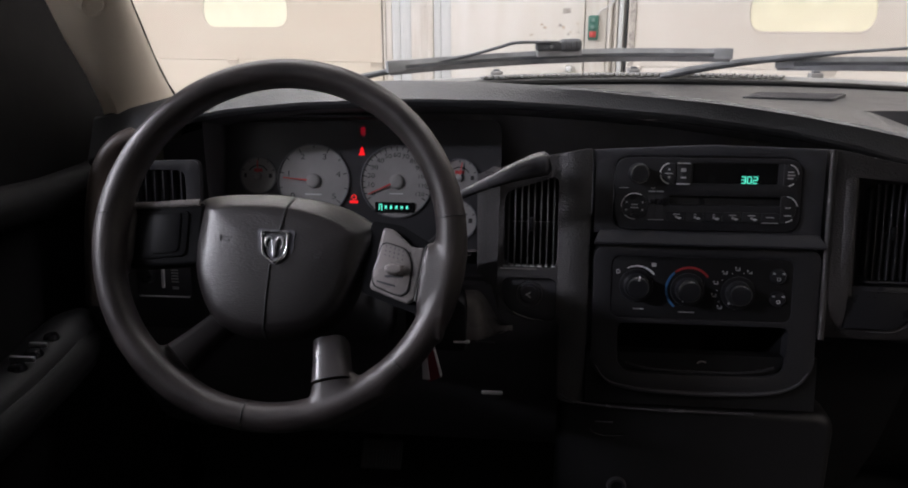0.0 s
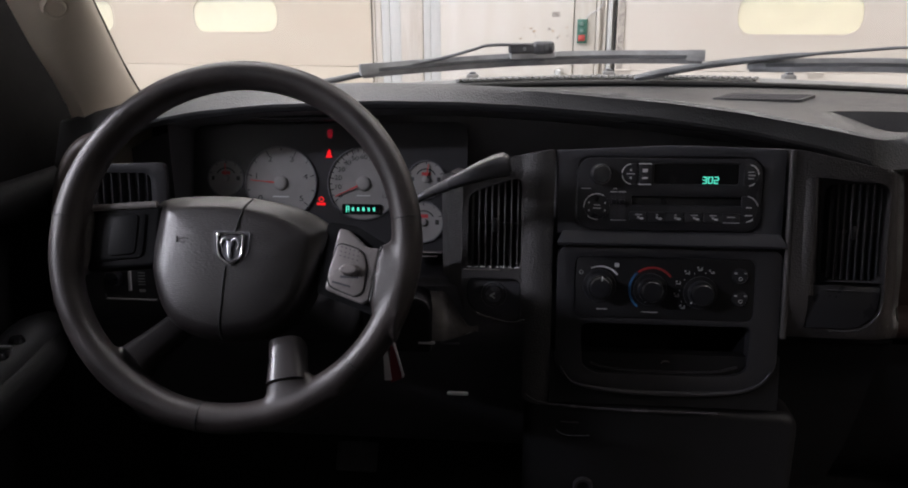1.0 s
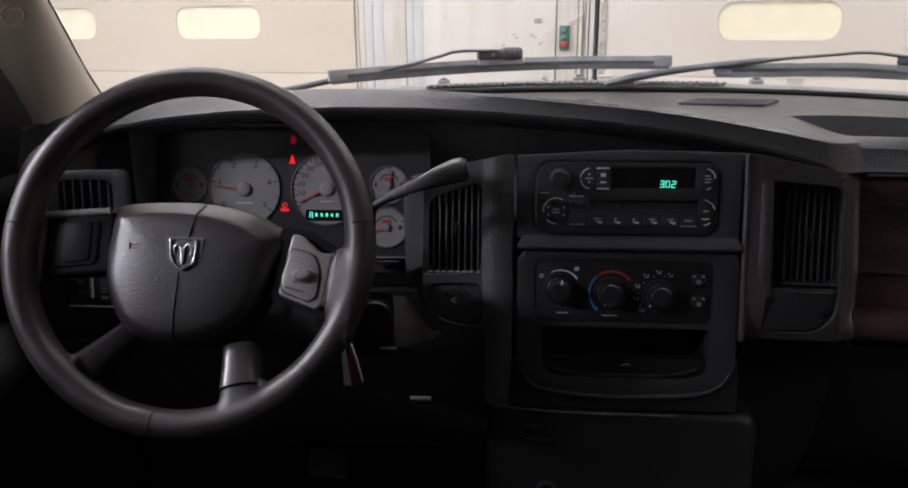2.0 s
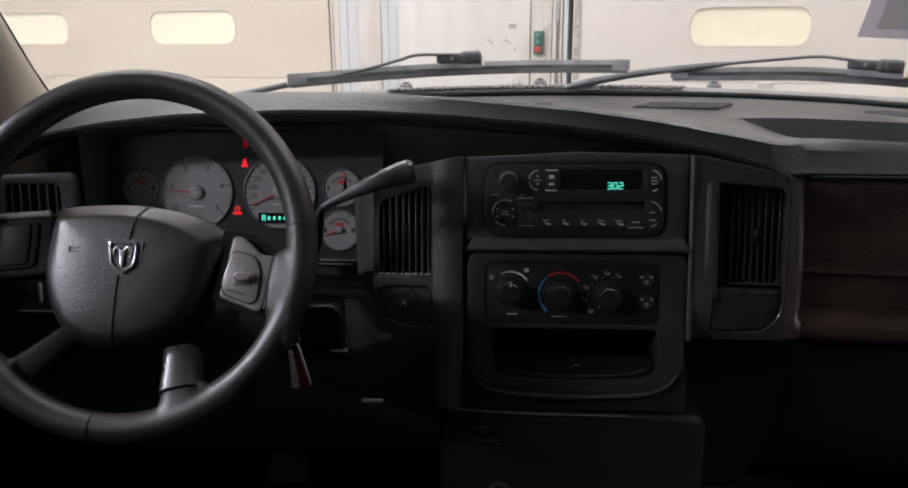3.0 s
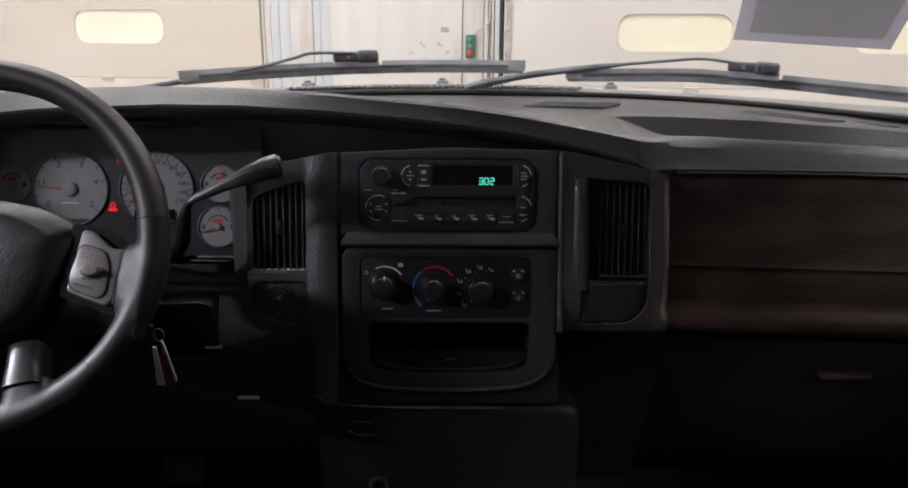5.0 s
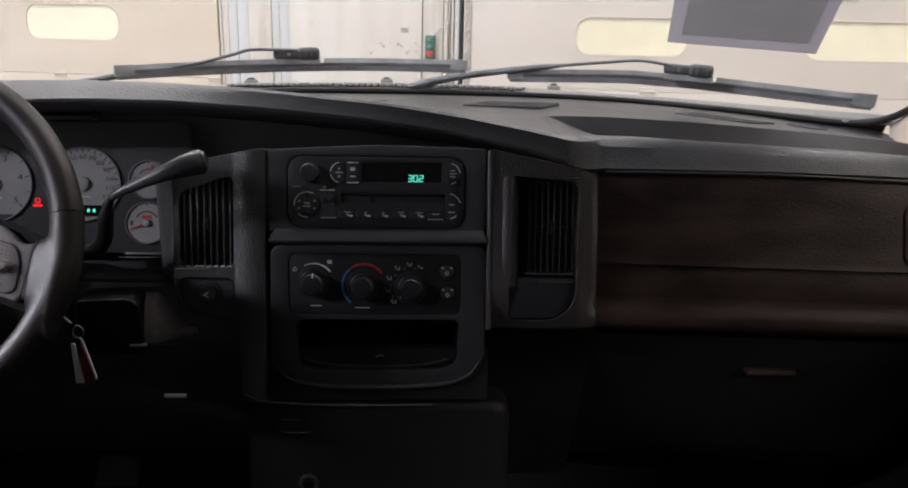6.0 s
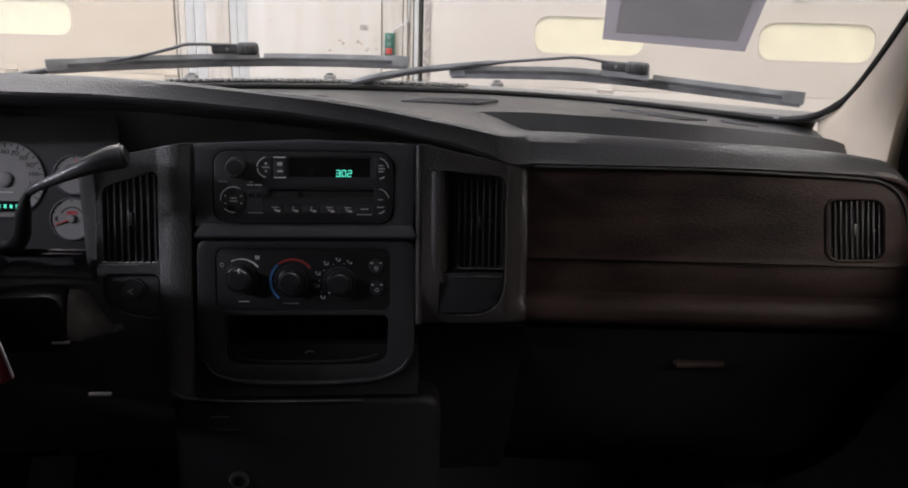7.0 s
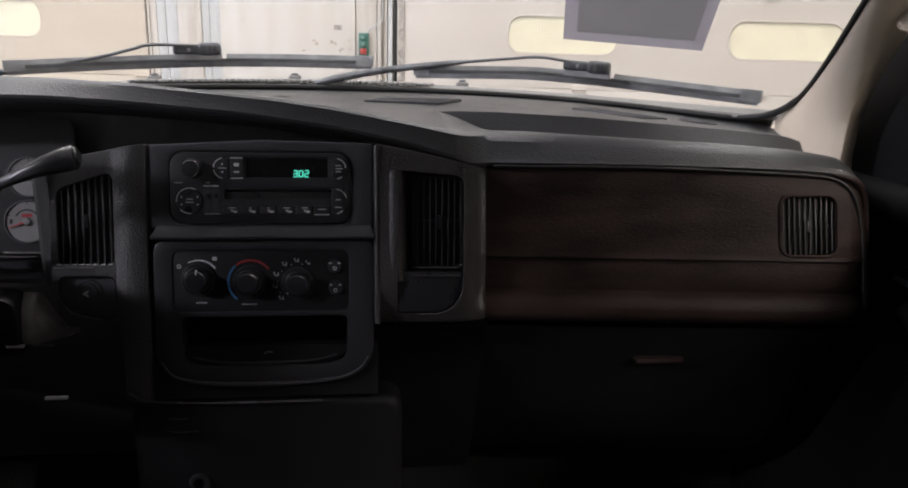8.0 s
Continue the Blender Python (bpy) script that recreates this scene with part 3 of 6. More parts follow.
dr = cab_door("door_4", 1.165, 1, "black vinyl passenger door with a tinted window")
# driver's armrest with its switches
arm = smooth_path([(-0.665, -0.40, 1.10), (-0.662, 0.40, 1.10), (-0.660, 0.80, 1.115), (-0.662, 0.95, 1.135), (-0.668, 1.01, 1.142)], 6)
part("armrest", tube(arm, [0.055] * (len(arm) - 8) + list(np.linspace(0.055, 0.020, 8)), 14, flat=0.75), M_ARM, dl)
spanel = part("switch_panel", tube([Vector(p) + Vector((0.004, 0, 0.026)) for p in arm[10:-1]], [0.036] * 9 + list(np.linspace(0.034, 0.016, len(arm) - 20)), 14, flat=0.55), M_PADBLACK, dl)
for y, z, r in ((0.955, 1.172, 0.009), (0.905, 1.170, 0.012), (0.865, 1.165, 0.013), (0.83, 1.16, 0.013)):
    part("switch", lathe([(0, r * 0.6), (r * 0.7, r * 0.5), (r, 0), (r, -0.01)], 18, pose(-0.648, y, z)), M_GLOSS, spanel, "glossy black window switch")
part("switch_trim", box(-0.660, -0.636, 0.874, 0.879, 1.170, 1.176, 0.001), M_SILVER, spanel)
part("switch_trim", box(-0.664, -0.630, 0.838, 0.843, 1.166, 1.173, 0.001), M_SILVER, spanel)
part("armrest", tube([(1.135, -0.4, 1.10), (1.135, 0.5, 1.10), (1.145, 0.80, 1.14), (1.155, 0.95, 1.20)], [0.05, 0.05, 0.04, 0.02], 14, flat=0.8), M_DOORTRIM, dr)
part("trim_bead", tube([(1.160, 0.60, 1.205), (1.158, 0.85, 1.222), (1.16, 1.0, 1.232)], 0.004, 8), M_BEZEL, dr)


def side_mirror(x, s, y, z):
    """Door mirror outside the side window: housing and mirror glass on an arm."""
    mir = thing("side_mirror", "black door mirror outside the side window", "mirror", pose(x, y, z), group="door mirrors")
    bm = box(-0.13, 0.13, -0.05, 0.05, -0.13, 0.14, 0.04, 4)
    part("housing", bm, M_BLACK, mir)
    part("mirror_glass", box(-0.105, 0.105, -0.056, -0.051, -0.105, 0.115, 0.002), M_GLOSS, mir)
    part("arm", box(min(-s * 0.20, -s * 0.10), max(-s * 0.20, -s * 0.10), -0.03, 0.03, -0.10, -0.04, 0.012), M_BLACK, mir)
    return mir


side_mirror(-0.99, -1, 1.00, 1.50)
side_mirror(1.46, 1, 1.06, 1.46)

# cowl, bonnet and wings outside
rows = []
for x in np.linspace(-0.60, 1.10, 41):
    yb = glass_y(x, 1.452) + 0.012
    rise = 0.008 * max(0, 1 - ((x - 0.25) / 0.7) ** 2)
    rows.append([(x, yb, 1.440), (x, yb + 0.004, 1.447 + rise * 0.5), (x, yb + 0.030, 1.452 + rise), (x, yb + 0.055, 1.454 + rise), (x, yb + 0.075, 1.450 + rise), (x, yb + 0.09, 1.42)])
cowl = thing("cowl_panel", "grey weathered plastic cowl grille below the windscreen", "cowl", kind="structure")
part("panel", loft(rows), M_COWL, cowl)
for x in np.linspace(-0.10, 0.50, 46):
    yb = glass_y(x, 1.452)
    rise = 0.008 * max(0, 1 - ((x - 0.25) / 0.7) ** 2)
    bm = box(-0.0045, 0.0045, -0.020, 0.020, -0.003, 0.0020, 0.001, 1, pose(x, yb + 0.044, 1.4555 + rise, 0, 0, -24))
    part("louvre", bm, M_COWL, cowl)
for x, y, z in ((-0.084, 1.712, 1.466), (0.210, 1.722, 1.472), (0.576, 1.690, 1.467)):
    nz = thing("washer_nozzle", "small black washer nozzle on the cowl", "washer nozzle", pose(x, y, z), group="washer nozzles")
    part("body", box(-0.013, 0.013, -0.012, 0.012, -0.012, 0.001, 0.004), M_COWL, nz)
    part("jet", box(-0.007, 0.007, -0.008, 0.008, 0.000, 0.005, 0.002), M_WIPER, nz)
rows = []
for y, z, w in ((1.76, 1.425, 0.78), (1.95, 1.415, 0.80), (2.3, 1.385, 0.80), (2.7, 1.33, 0.78), (2.9, 1.27, 0.74), (2.96, 1.15, 0.72)):
    rows.append([(0.25 + w * t, y - 0.10 * t * t * (1 if y < 2 else 2), z - 0.05 * t ** 4) for t in np.linspace(-1, 1, 21)])
structure("truck_bonnet", thicken(loft(rows), -0.01), M_PAINT, "white painted truck bonnet")


# ---- the dashboard ----
ZC = [(-0.70, 1.435), (-0.60, 1.457), (-0.50, 1.483), (-0.35, 1.499), (-0.18, 1.504), (-0.06, 1.5025), (0.06, 1.4975), (0.157, 1.4890), (0.236, 1.4820), (0.314, 1.4715), (0.352, 1.4650), (0.392, 1.4575), (0.43, 1.4505), (0.503, 1.4350), (0.53, 1.4300)]
ZL = [(-0.70, 1.36), (-0.60, 1.405), (-0.56, 1.428), (-0.52, 1.446), (-0.42, 1.464), (-0.32, 1.474), (-0.16, 1.480), (-0.05, 1.479), (0.06, 1.473), (0.20, 1.461), (0.33, 1.443), (0.42, 1.424), (0.514, 1.396)]
ZE = [(0.38, 1.4480), (0.46, 1.4540), (0.50, 1.4555), (0.56, 1.4552), (0.604, 1.4536), (0.70, 1.4492), (0.79, 1.4435), (0.84, 1.4398), (0.94, 1.4325), (0.99, 1.4282), (1.084, 1.4188), (1.15, 1.411)]
ZV = [(0.50, 1.4405), (0.545, 1.4385), (0.60, 1.4380), (0.67, 1.4348), (0.75, 1.4315), (0.83, 1.4280), (0.92, 1.4250), (0.985, 1.4203), (1.05, 1.4110), (1.10, 1.404)]
ZP = [(0.50, 1.397), (0.76, 1.3985), (0.93, 1.3965), (1.0, 1.394), (1.06, 1.389), (1.15, 1.382)]


def panel_set(x):
    """How far the passenger side of the dashboard comes towards the seats."""
    return -0.085 * max(0.0, x - 0.53)


def ease(x, a, b):
    t = min(1, max(0, (x - a) / (b - a)))
    return t * t * (3 - 2 * t)


def dash_profile(x):
    """Section of the pad: rear top, riser, shelf, front edge, front band and lower lip."""
    zb = base_z(x) - 0.0045
    yb = glass_y(x, zb) + 0.004
    zc, zl = lerp(ZC, x), lerp(ZL, x)
    yc = lerp([(-0.25, 1.060), (-0.05, 1.052), (0.05, 1.045), (0.15, 1.042), (0.30, 1.039), (0.53, 1.041)], x)
    up, down = max(0.0, zc - 1.447), min(0.0, zc - 1.447)
    top = 1.447 + 0.72 * up + 0.05 * down + (lerp(ZE, x) - 0.0005 - 1.447 - 0.05 * down) * ease(x, 0.38, 0.47) * (x > 0.38)
    brow = [(yb + 0.006, 1.37), (yb, zb - 0.001), (1.36, 1.4475), (1.25, 1.447 + 0.30 * up), (1.17, top), (yc + 0.040, (1.447 + 0.94 * up + 0.66 * down) * 0.6 + (top * 0.3 + zc * 0.7) * 0.4), (yc + 0.004, zc + 0.0004),
            (yc - 0.002, zc - 0.0030), (yc * 0.6 + 1.030 * 0.4, zc * 0.60 + zl * 0.40), (1.030, zl + 0.003), (1.0305, zl - 0.001), (1.036, zl - 0.007), (1.10, zl - 0.012)]
    d = panel_set(x)
    ze, zv, zp = lerp(ZE, x), lerp(ZV, x), lerp(ZP, x)
    zt = min(1.4475, ze - 0.001) if x > 0.6 else 1.4475
    pas = [(yb + 0.006, 1.37), (yb, zb), (max(1.195, min(1.30, yb - 0.06)), zt), (1.170, ze), (1.152, zv - 0.012), (1.110 + d, zv - 0.004), (1.072 + d, zv),
           (1.059 + d, zv - 0.0042), (1.050 + d, zv - 0.0120), (1.041 + d, zp + 0.007), (1.036 + d, zp + 0.001), (1.040 + d, zp - 0.004), (1.10 + d, zp - 0.008)]
    spans = [(0.40, 0.47)] * 4 + [(0.478, 0.550), (0.480, 0.550)] + [(0.485, 0.535)] * 7
    out = []
    for (a, b), (p, q) in zip(zip(brow, pas), spans):
        t = min(1, max(0, (x - p) / (q - p)))
        out.append(Vector((x, a[0] * (1 - t) + b[0] * t, a[1] * (1 - t) + b[1] * t)))
    return out


dash = thing("dashboard", "dark grey moulded truck dashboard with an arched brow", "dashboard")
xs = list(np.linspace(-0.635, 0.40, 56)) + list(np.linspace(0.406, 0.56, 38)) + list(np.linspace(0.575, 1.02, 24)) + list(np.linspace(1.03, 1.112, 14))
rows = []
for x in xs:
    pr = dash_profile(min(x, 1.10))
    e = max(0.0, (x - 1.035) / 0.077)
    row = []
    for k, p in enumerate(pr):
        drop = 0.060 * e ** 2.4 * (1.0 if k > 5 else 0.45)
        row.append(Vector((x, p.y + (0.03 * e ** 3 if k > 5 else 0.0), p.z - drop)))
    rows.append(row)
bm = loft(rows)
front = [e for e in bm.edges if e.calc_length() > 0 and len(e.link_faces) == 2 and e.calc_face_angle(0) > radians(34) and abs(e.verts[0].co.x - e.verts[1].co.x) > 0.3 * e.calc_length()]
bmesh.ops.bevel(bm, geom=front, offset=0.0022, segments=3, affect="EDGES", profile=0.5, clamp_overlap=True)
part("pad", bm, M_TOP, dash, angle=26)

hood = smooth_path([(-0.535, 1.016, 1.436), (-0.572, 1.006, 1.422), (-0.597, 1.0, 1.390), (-0.610, 0.995, 1.345), (-0.620, 0.99, 1.28), (-0.628, 0.985, 1.19)], 5)
part("end_trim", tube(hood, [0.003] * 2 + [0.0125] * (len(hood) - 2), 14, flat=1.0), M_ENDTRIM, dash)
# left end: outer panel with openings for the vent and the lamp switch
F_LEFT = face_frame(-0.52, 1.0, 1.36, 8)
bm = plate(rounded([(-0.075, 0.036), (0.062, 0.041), (0.062, -0.20), (-0.100, -0.20)], 0.014), -0.012, 0.0,
           [rrect(0.001, 0.0008, 0.080, 0.050, 0.012), rrect(0.003, -0.126, 0.080, 0.058, 0.006)], bevel=0.003)
bm.transform(F_LEFT)
part("end_panel", bm, M_RADIO, dash)
# underside of the brow, and the closed back behind dials and stack
rows = []
for t in np.linspace(0, 1, 6):
    y = 1.026 + 0.104 * t
    side = [(-0.458, y, z) for z in (1.20, 1.30, 1.38)]
    rows.append(side + [(x, y, lerp(ZL, x) - 0.007 - 0.022 * t) for x in np.linspace(-0.457, 0.525, 40)])
part("brow_underside", loft(rows), M_HOOD, dash)
rows = [[(x, 1.128, 1.10 + (min(1.468, lerp(ZL, x) - 0.024) - 1.10) * t) for x in np.linspace(-0.66, 0.53, 30)] for t in (0, 0.4, 0.8, 1)]
part("cluster_wall", loft(rows), M_HOOD, dash)
bm = box(-0.46, -0.05, 1.0, 1.12, 1.225, 1.245, 0.008)
part("cluster_floor", bm, M_BLACK, dash)
rows = []
for x in np.linspace(-0.64, 0.085, 25):
    bump = 0.022 * math.exp(-((x + 0.265) / 0.09) ** 2)
    rows.append([(x, 1.02, 1.245), (x, 0.992 - bump, 1.235), (x, 0.985 - bump, 1.20), (x, 0.988 - bump, 1.165), (x, 1.02, 1.13), (x, 1.09, 1.02), (x, 1.17, 0.90), (x, 1.28, 0.82)])
part("knee_panel", loft(rows), M_LOWER, dash)

# centre stack: radio bezel, ledge, heater bezel
ST = face_frame(0.225, 0.998, 1.40, 10.2)


def st(x, z):
    """A place on the centre stack's face, from the world's x and z."""
    return (x - 0.225, (z - 1.40) * 1.016)


def stack_plate(name, pts, z0, z1, holes, material, parent, bevel=0.002, label=""):
    bm = plate(pts, z0, z1, holes, bevel)
    bm.transform(ST)
    return part(name, bm, material, parent, label)


RAD = rrect(-0.002, -0.0315, 0.232, 0.0925, 0.018)
top = [st(0.081, 1.317), st(0.368, 1.317)] + [st(x, lerp([(0.08, 1.4235), (0.227, 1.431), (0.37, 1.4275)], x)) for x in np.linspace(0.369, 0.080, 9)]
stack_plate("radio_bezel", top, -0.02, 0.0, [rrect(-0.002, -0.0315, 0.2355, 0.0960, 0.0195)], M_BEZEL, dash, 0.002)
rows = []
for xt, xb in ((0.0895, 0.0825), (0.100, 0.0950), (0.358, 0.360), (0.3655, 0.3715)):
    sec = [(xt, 1.3210, -0.004), (xt, 1.3205, 0.0), (xt, 1.3195, 0.0012), (xb, 1.3075, 0.0118), (xb, 1.3062, 0.0125), (xb, 1.3048, 0.0120), (xb, 1.3030, 0.0100), (xb, 1.3020, -0.004)]
    rows.append([ST @ Vector((*st(x, z), w)) for x, z, w in sec])
bm = loft(rows)
for row in (0, len(rows) - 1):
    bm.verts.ensure_lookup_table()
    bm.faces.new([bm.verts[row * 8 + k] for k in range(8)])
part("ledge", bm, M_LEDGE, dash)
HV = rounded([(-0.118, -0.114), (0.112, -0.114), (0.112, -0.196), (-0.118, -0.196)], 0.012)
TRAY = rounded([(-0.108, -0.203), (0.110, -0.203), (0.108, -0.262), (0.085, -0.270), (-0.085, -0.270), (-0.106, -0.262)], 0.01)
low = [st(0.083, 1.302), st(0.371, 1.302), st(0.370, 1.148), st(0.356, 1.124), st(0.326, 1.112), st(0.265, 1.1065), st(0.156, 1.109), st(0.104, 1.120), st(0.083, 1.142)]
stack_plate("heater_bezel", rounded(low, 0.02, 4)[::-1], -0.02, 0.003, [HV, TRAY], M_HEATER, dash, 0.003)
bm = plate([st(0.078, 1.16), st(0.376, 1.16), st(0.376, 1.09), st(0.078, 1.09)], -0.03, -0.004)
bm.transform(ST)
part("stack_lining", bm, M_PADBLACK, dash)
# open tray below the heater controls
# Its near-black inside also carries the shade of the recess.
bm = loft([[(x, y, -0.02) for x, y in TRAY], [(x * 0.97, y * 0.97 - 0.006, -0.11) for x, y in TRAY]], closed=True)
bm.faces.new([v for v in bm.verts if v.co.z < -0.1])
bm.transform(ST)
part("tray", bm, M_CTRL, dash, "open black storage tray, darkened for the shade inside")
part("tray_lip", tube([ST @ Vector((x, -0.266 + 0.012 * abs(x / 0.1) ** 4, 0.003)) for x in np.linspace(-0.095, 0.095, 16)], 0.0018, 8), M_RADIO, dash)
lip = smooth_path([(*st(x, z), 0.0045) for x, z in ((0.090, 1.1420), (0.104, 1.1235), (0.130, 1.1150), (0.165, 1.1110), (0.225, 1.1095), (0.285, 1.1115), (0.325, 1.1160), (0.350, 1.1270), (0.362, 1.1430))], 6)
# Paler tube imitating the highlight on the bezel's bottom edge.
part("bezel_edge_glint", tube([ST @ p for p in lip], [0.0008 + 0.0022 * math.sin(math.pi * i / (len(lip) - 1)) for i in range(len(lip))], 10), M_DASH, dash)
part("tray_mat", tube([ST @ Vector((x, -0.258, -0.006)) for x in np.linspace(-0.098, 0.02, 6)], 0.0012, 6), M_SPOKE, dash)
part("tray_catch", tube([ST @ Vector((0.004 + 0.006 * math.cos(a), -0.256 + 0.004 * math.sin(a), 0.0)) for a in np.linspace(0.6, 3.0, 8)], 0.0009, 6), M_SPOKE, dash)

# column on each side of the stack
def fine(bm, length):
    """Cut long edges, so that a plate can be bent."""
    bmesh.ops.subdivide_edges(bm, edges=[e for e in bm.edges if e.calc_length() > length], cuts=3, use_grid_fill=True)


left = [st(-0.044, 1.397), st(-0.02, 1.4065), st(0.077, 1.4255), st(0.077, 1.080), st(0.040, 1.088), st(0.040, 1.197), st(0.010, 1.197), st(-0.026, 1.206), st(-0.044, 1.235)]
VL = rounded([st(-0.035, 1.3665), st(0.035, 1.3895), st(0.035, 1.2690), st(-0.035, 1.2690)], 0.012)
POCKET = rounded([st(-0.036, 1.256), st(0.035, 1.256), st(0.035, 1.198), st(0.012, 1.198), st(-0.022, 1.207), st(-0.036, 1.225)], 0.012)
bm = plate(rounded(left, 0.006, 3), -0.03, 0.003, [VL, POCKET], 0.004)
fine(bm, 0.02)
fine(bm, 0.009)
bend = st(0, 1.25)[1]
for v in bm.verts:
    u = (v.co.x - st(0.036, 0)[0]) / 0.043
    if 0 < u < 1:
        v.co.z += 0.0055 * math.sin(math.pi * u)
        v.co.z -= 0.7 * max(0, bend - v.co.y) ** 2
bm.transform(ST)
part("left_column", bm, M_POD, dash)
stack_plate("pocket_face", [(x * 1.0, y) for x, y in POCKET], -0.012, -0.003, [], M_BLACK, dash, 0.001)
stack_plate("pocket_edge", POCKET, -0.003, 0.0042, [[(x * 0.985 - 0.0035, y * 0.985 - 0.0025) for x, y in POCKET]], M_LEDGE, dash, 0.0005)
bm = loft([[(-0.042, 0.985, z), (-0.060, 0.997, z), (-0.074, 1.020, z - drop * 0.3), (-0.078, 1.12, z - drop)] for z, drop in ((1.20, 0), (1.28, 0), (1.36, 0.02), (1.394, 0.034))] +
          [[(-0.042, 1.0, 1.398), (-0.052, 1.012, 1.397), (-0.058, 1.035, 1.388), (-0.058, 1.12, 1.362)]])
part("pod_side", bm, M_POD, dash)
RM = ST @ pose(0.15, 0, 0, 0, -4, 0) @ pose(-0.15, 0, 0)
prof = [(1.06, 1.396), (1.042, 1.393), (1.037, 1.385), (1.0283, 1.3600), (1.020, 1.335), (1.0039, 1.279), (1.003, 1.276), (1.000, 1.2705), (1.008, 1.2685), (1.006, 1.262), (1.000, 1.235), (1.000, 1.2225), (0.995, 1.2205), (0.987, 1.2145),
        (0.981, 1.204), (0.979, 1.194), (0.983, 1.184), (0.995, 1.175), (1.030, 1.164)]
PANEL_Y = [(1.164, 1.024), (1.175, 1.000), (1.184, 0.988), (1.194, 0.981), (1.204, 0.980), (1.2145, 0.984), (1.2225, 0.991), (1.24, 0.995), (1.279, 0.9985), (1.335, 1.0145), (1.385, 1.0315), (1.40, 1.0365)]
right = [st(0.374, 1.4275), st(0.384, 1.4265), st(0.522, 1.3965), st(0.5255, 1.390), st(0.5255, 1.300), st(0.5255, 1.186), st(0.374, 1.186)]
corner = [(0.452 + 0.040 * math.cos(a), 1.241 - 0.040 * math.sin(a)) for a in np.linspace(0, math.pi / 2, 9)]
top_c = [(0.4775 + 0.015 * math.cos(a), 1.372 + 0.015 * math.sin(a)) for a in np.linspace(math.pi / 2, 0, 5)]
RH = [st(x, z) for x, z in [(0.403, 1.3935)] + top_c + corner + [(0.403, 1.201)]]
bm = plate(rounded(right[::-1], 0.004, 3), -0.03, 0.006, [RH], 0.0045, 3)
fine(bm, 0.02)
fine(bm, 0.009)
bend = st(0, 1.245)[1]
for v in bm.verts:
    p = RM @ Vector((v.co.x, v.co.y, 0.006))
    w = ease(p.x, 0.488, 0.523)
    v.co.z -= (1 - w) * 7.0 * max(0, bend - v.co.y) ** 2 + w * (lerp(PANEL_Y, p.z) - p.y)
bm.transform(RM)
part("right_column", bm, M_COLUMN, dash)
LOWF = [st(x, z) for x, z in [(0.404, 1.2575), (0.491, 1.2575)] + [(0.452 + 0.0385 * math.cos(a), 1.241 - 0.0385 * math.sin(a)) for a in np.linspace(0, math.pi / 2, 9)] + [(0.404, 1.2025)]]
for z in (1.2635, 1.2520):
    part("vent_bar", tube([RM @ Vector((*st(x, z), 0.0015)) for x in (0.424, 0.46, 0.489)], 0.0010, 8), M_LEDGE, dash)
# Lit line on the pocket's rounded edge, added as a tube.
part("pocket_lip_glint", tube([RM @ Vector((*st(x, z), 0.0045)) for x, z in [(0.492, 1.256)] + corner + [(0.43, 1.201)]], 0.0010, 8), M_LEDGE, dash)
bm = plate(LOWF[::-1], -0.012, -0.002, [], 0.0015)
bm.transform(RM)
part("pocket_face", bm, M_KNOB, dash)
rows = []
for z in np.linspace(1.395, 1.245, 16):
    k = ease(z, 1.245, 1.30) * (1 - ease(z, 1.385, 1.395))
    rows.append([RM @ Vector((*st(x, z), w)) for x, w in ((0.390, 0.0050), (0.394, 0.0052 + 0.0020 * k), (0.399, 0.0055 + 0.0040 * k), (0.404, 0.0050 + 0.0036 * k), (0.408, 0.0030 + 0.0010 * k),
                                                          (0.411, -0.004), (0.414, -0.013), (0.420, -0.026))])
part("vent_cheek", loft(rows), M_COLUMN, dash)
bm = plate([st(0.400, 1.395), st(0.500, 1.395), st(0.500, 1.19), st(0.400, 1.19)], -0.036, -0.030)
bm.transform(RM)
part("column_lining", bm, M_DARK, dash)
part("column_rib", tube([ST @ Vector((0.150, v, 0.004)) for v in np.linspace(0.026, -0.215, 10)], 0.0042, 12), M_COLUMN, dash)

# passenger panel
rows = []
for x in list(np.linspace(0.5268, 0.93, 18)) + [0.954, 0.973, 0.992, 1.011, 1.030, 1.050] + [1.07, 1.085, 1.098, 1.108]:
    d = panel_set(x)
    e = max(0, x - 1.055) / 0.053
    lift = lerp(ZP, x) - 1.3965
    rows.append([Vector((x, y + d + 0.06 * e ** 2.2, z + lift * max(0, (z - 1.353) / 0.043) - 0.012 * e * e * (z > 1.35))) for y, z in prof])
bm = loft(rows)
bmesh.ops.delete(bm, geom=[f for f in bm.faces if 0.953 < f.calc_center_median().x < 1.031 and 1.279 < f.calc_center_median().z < 1.360], context="FACES")
part("passenger_panel", bm, M_PANEL, dash, "dark grained panel over the glove box, browned for warm light", angle=50)
seam = [Vector((0.5262, lerp(PANEL_Y, z) + 0.0030, z)) for z in np.linspace(1.392, 1.178, 24)]
part("panel_gap", tube(seam, 0.0013, 8), M_SEAL, dash)
# Thin lighter tube for the highlight beside the seam.
part("seam_glint", tube([p + Vector((0.0022, -0.0002, 0)) for p in seam[:14]], [0.0010 - 0.00006 * i for i in range(14)], 8), M_LEDGE, dash)


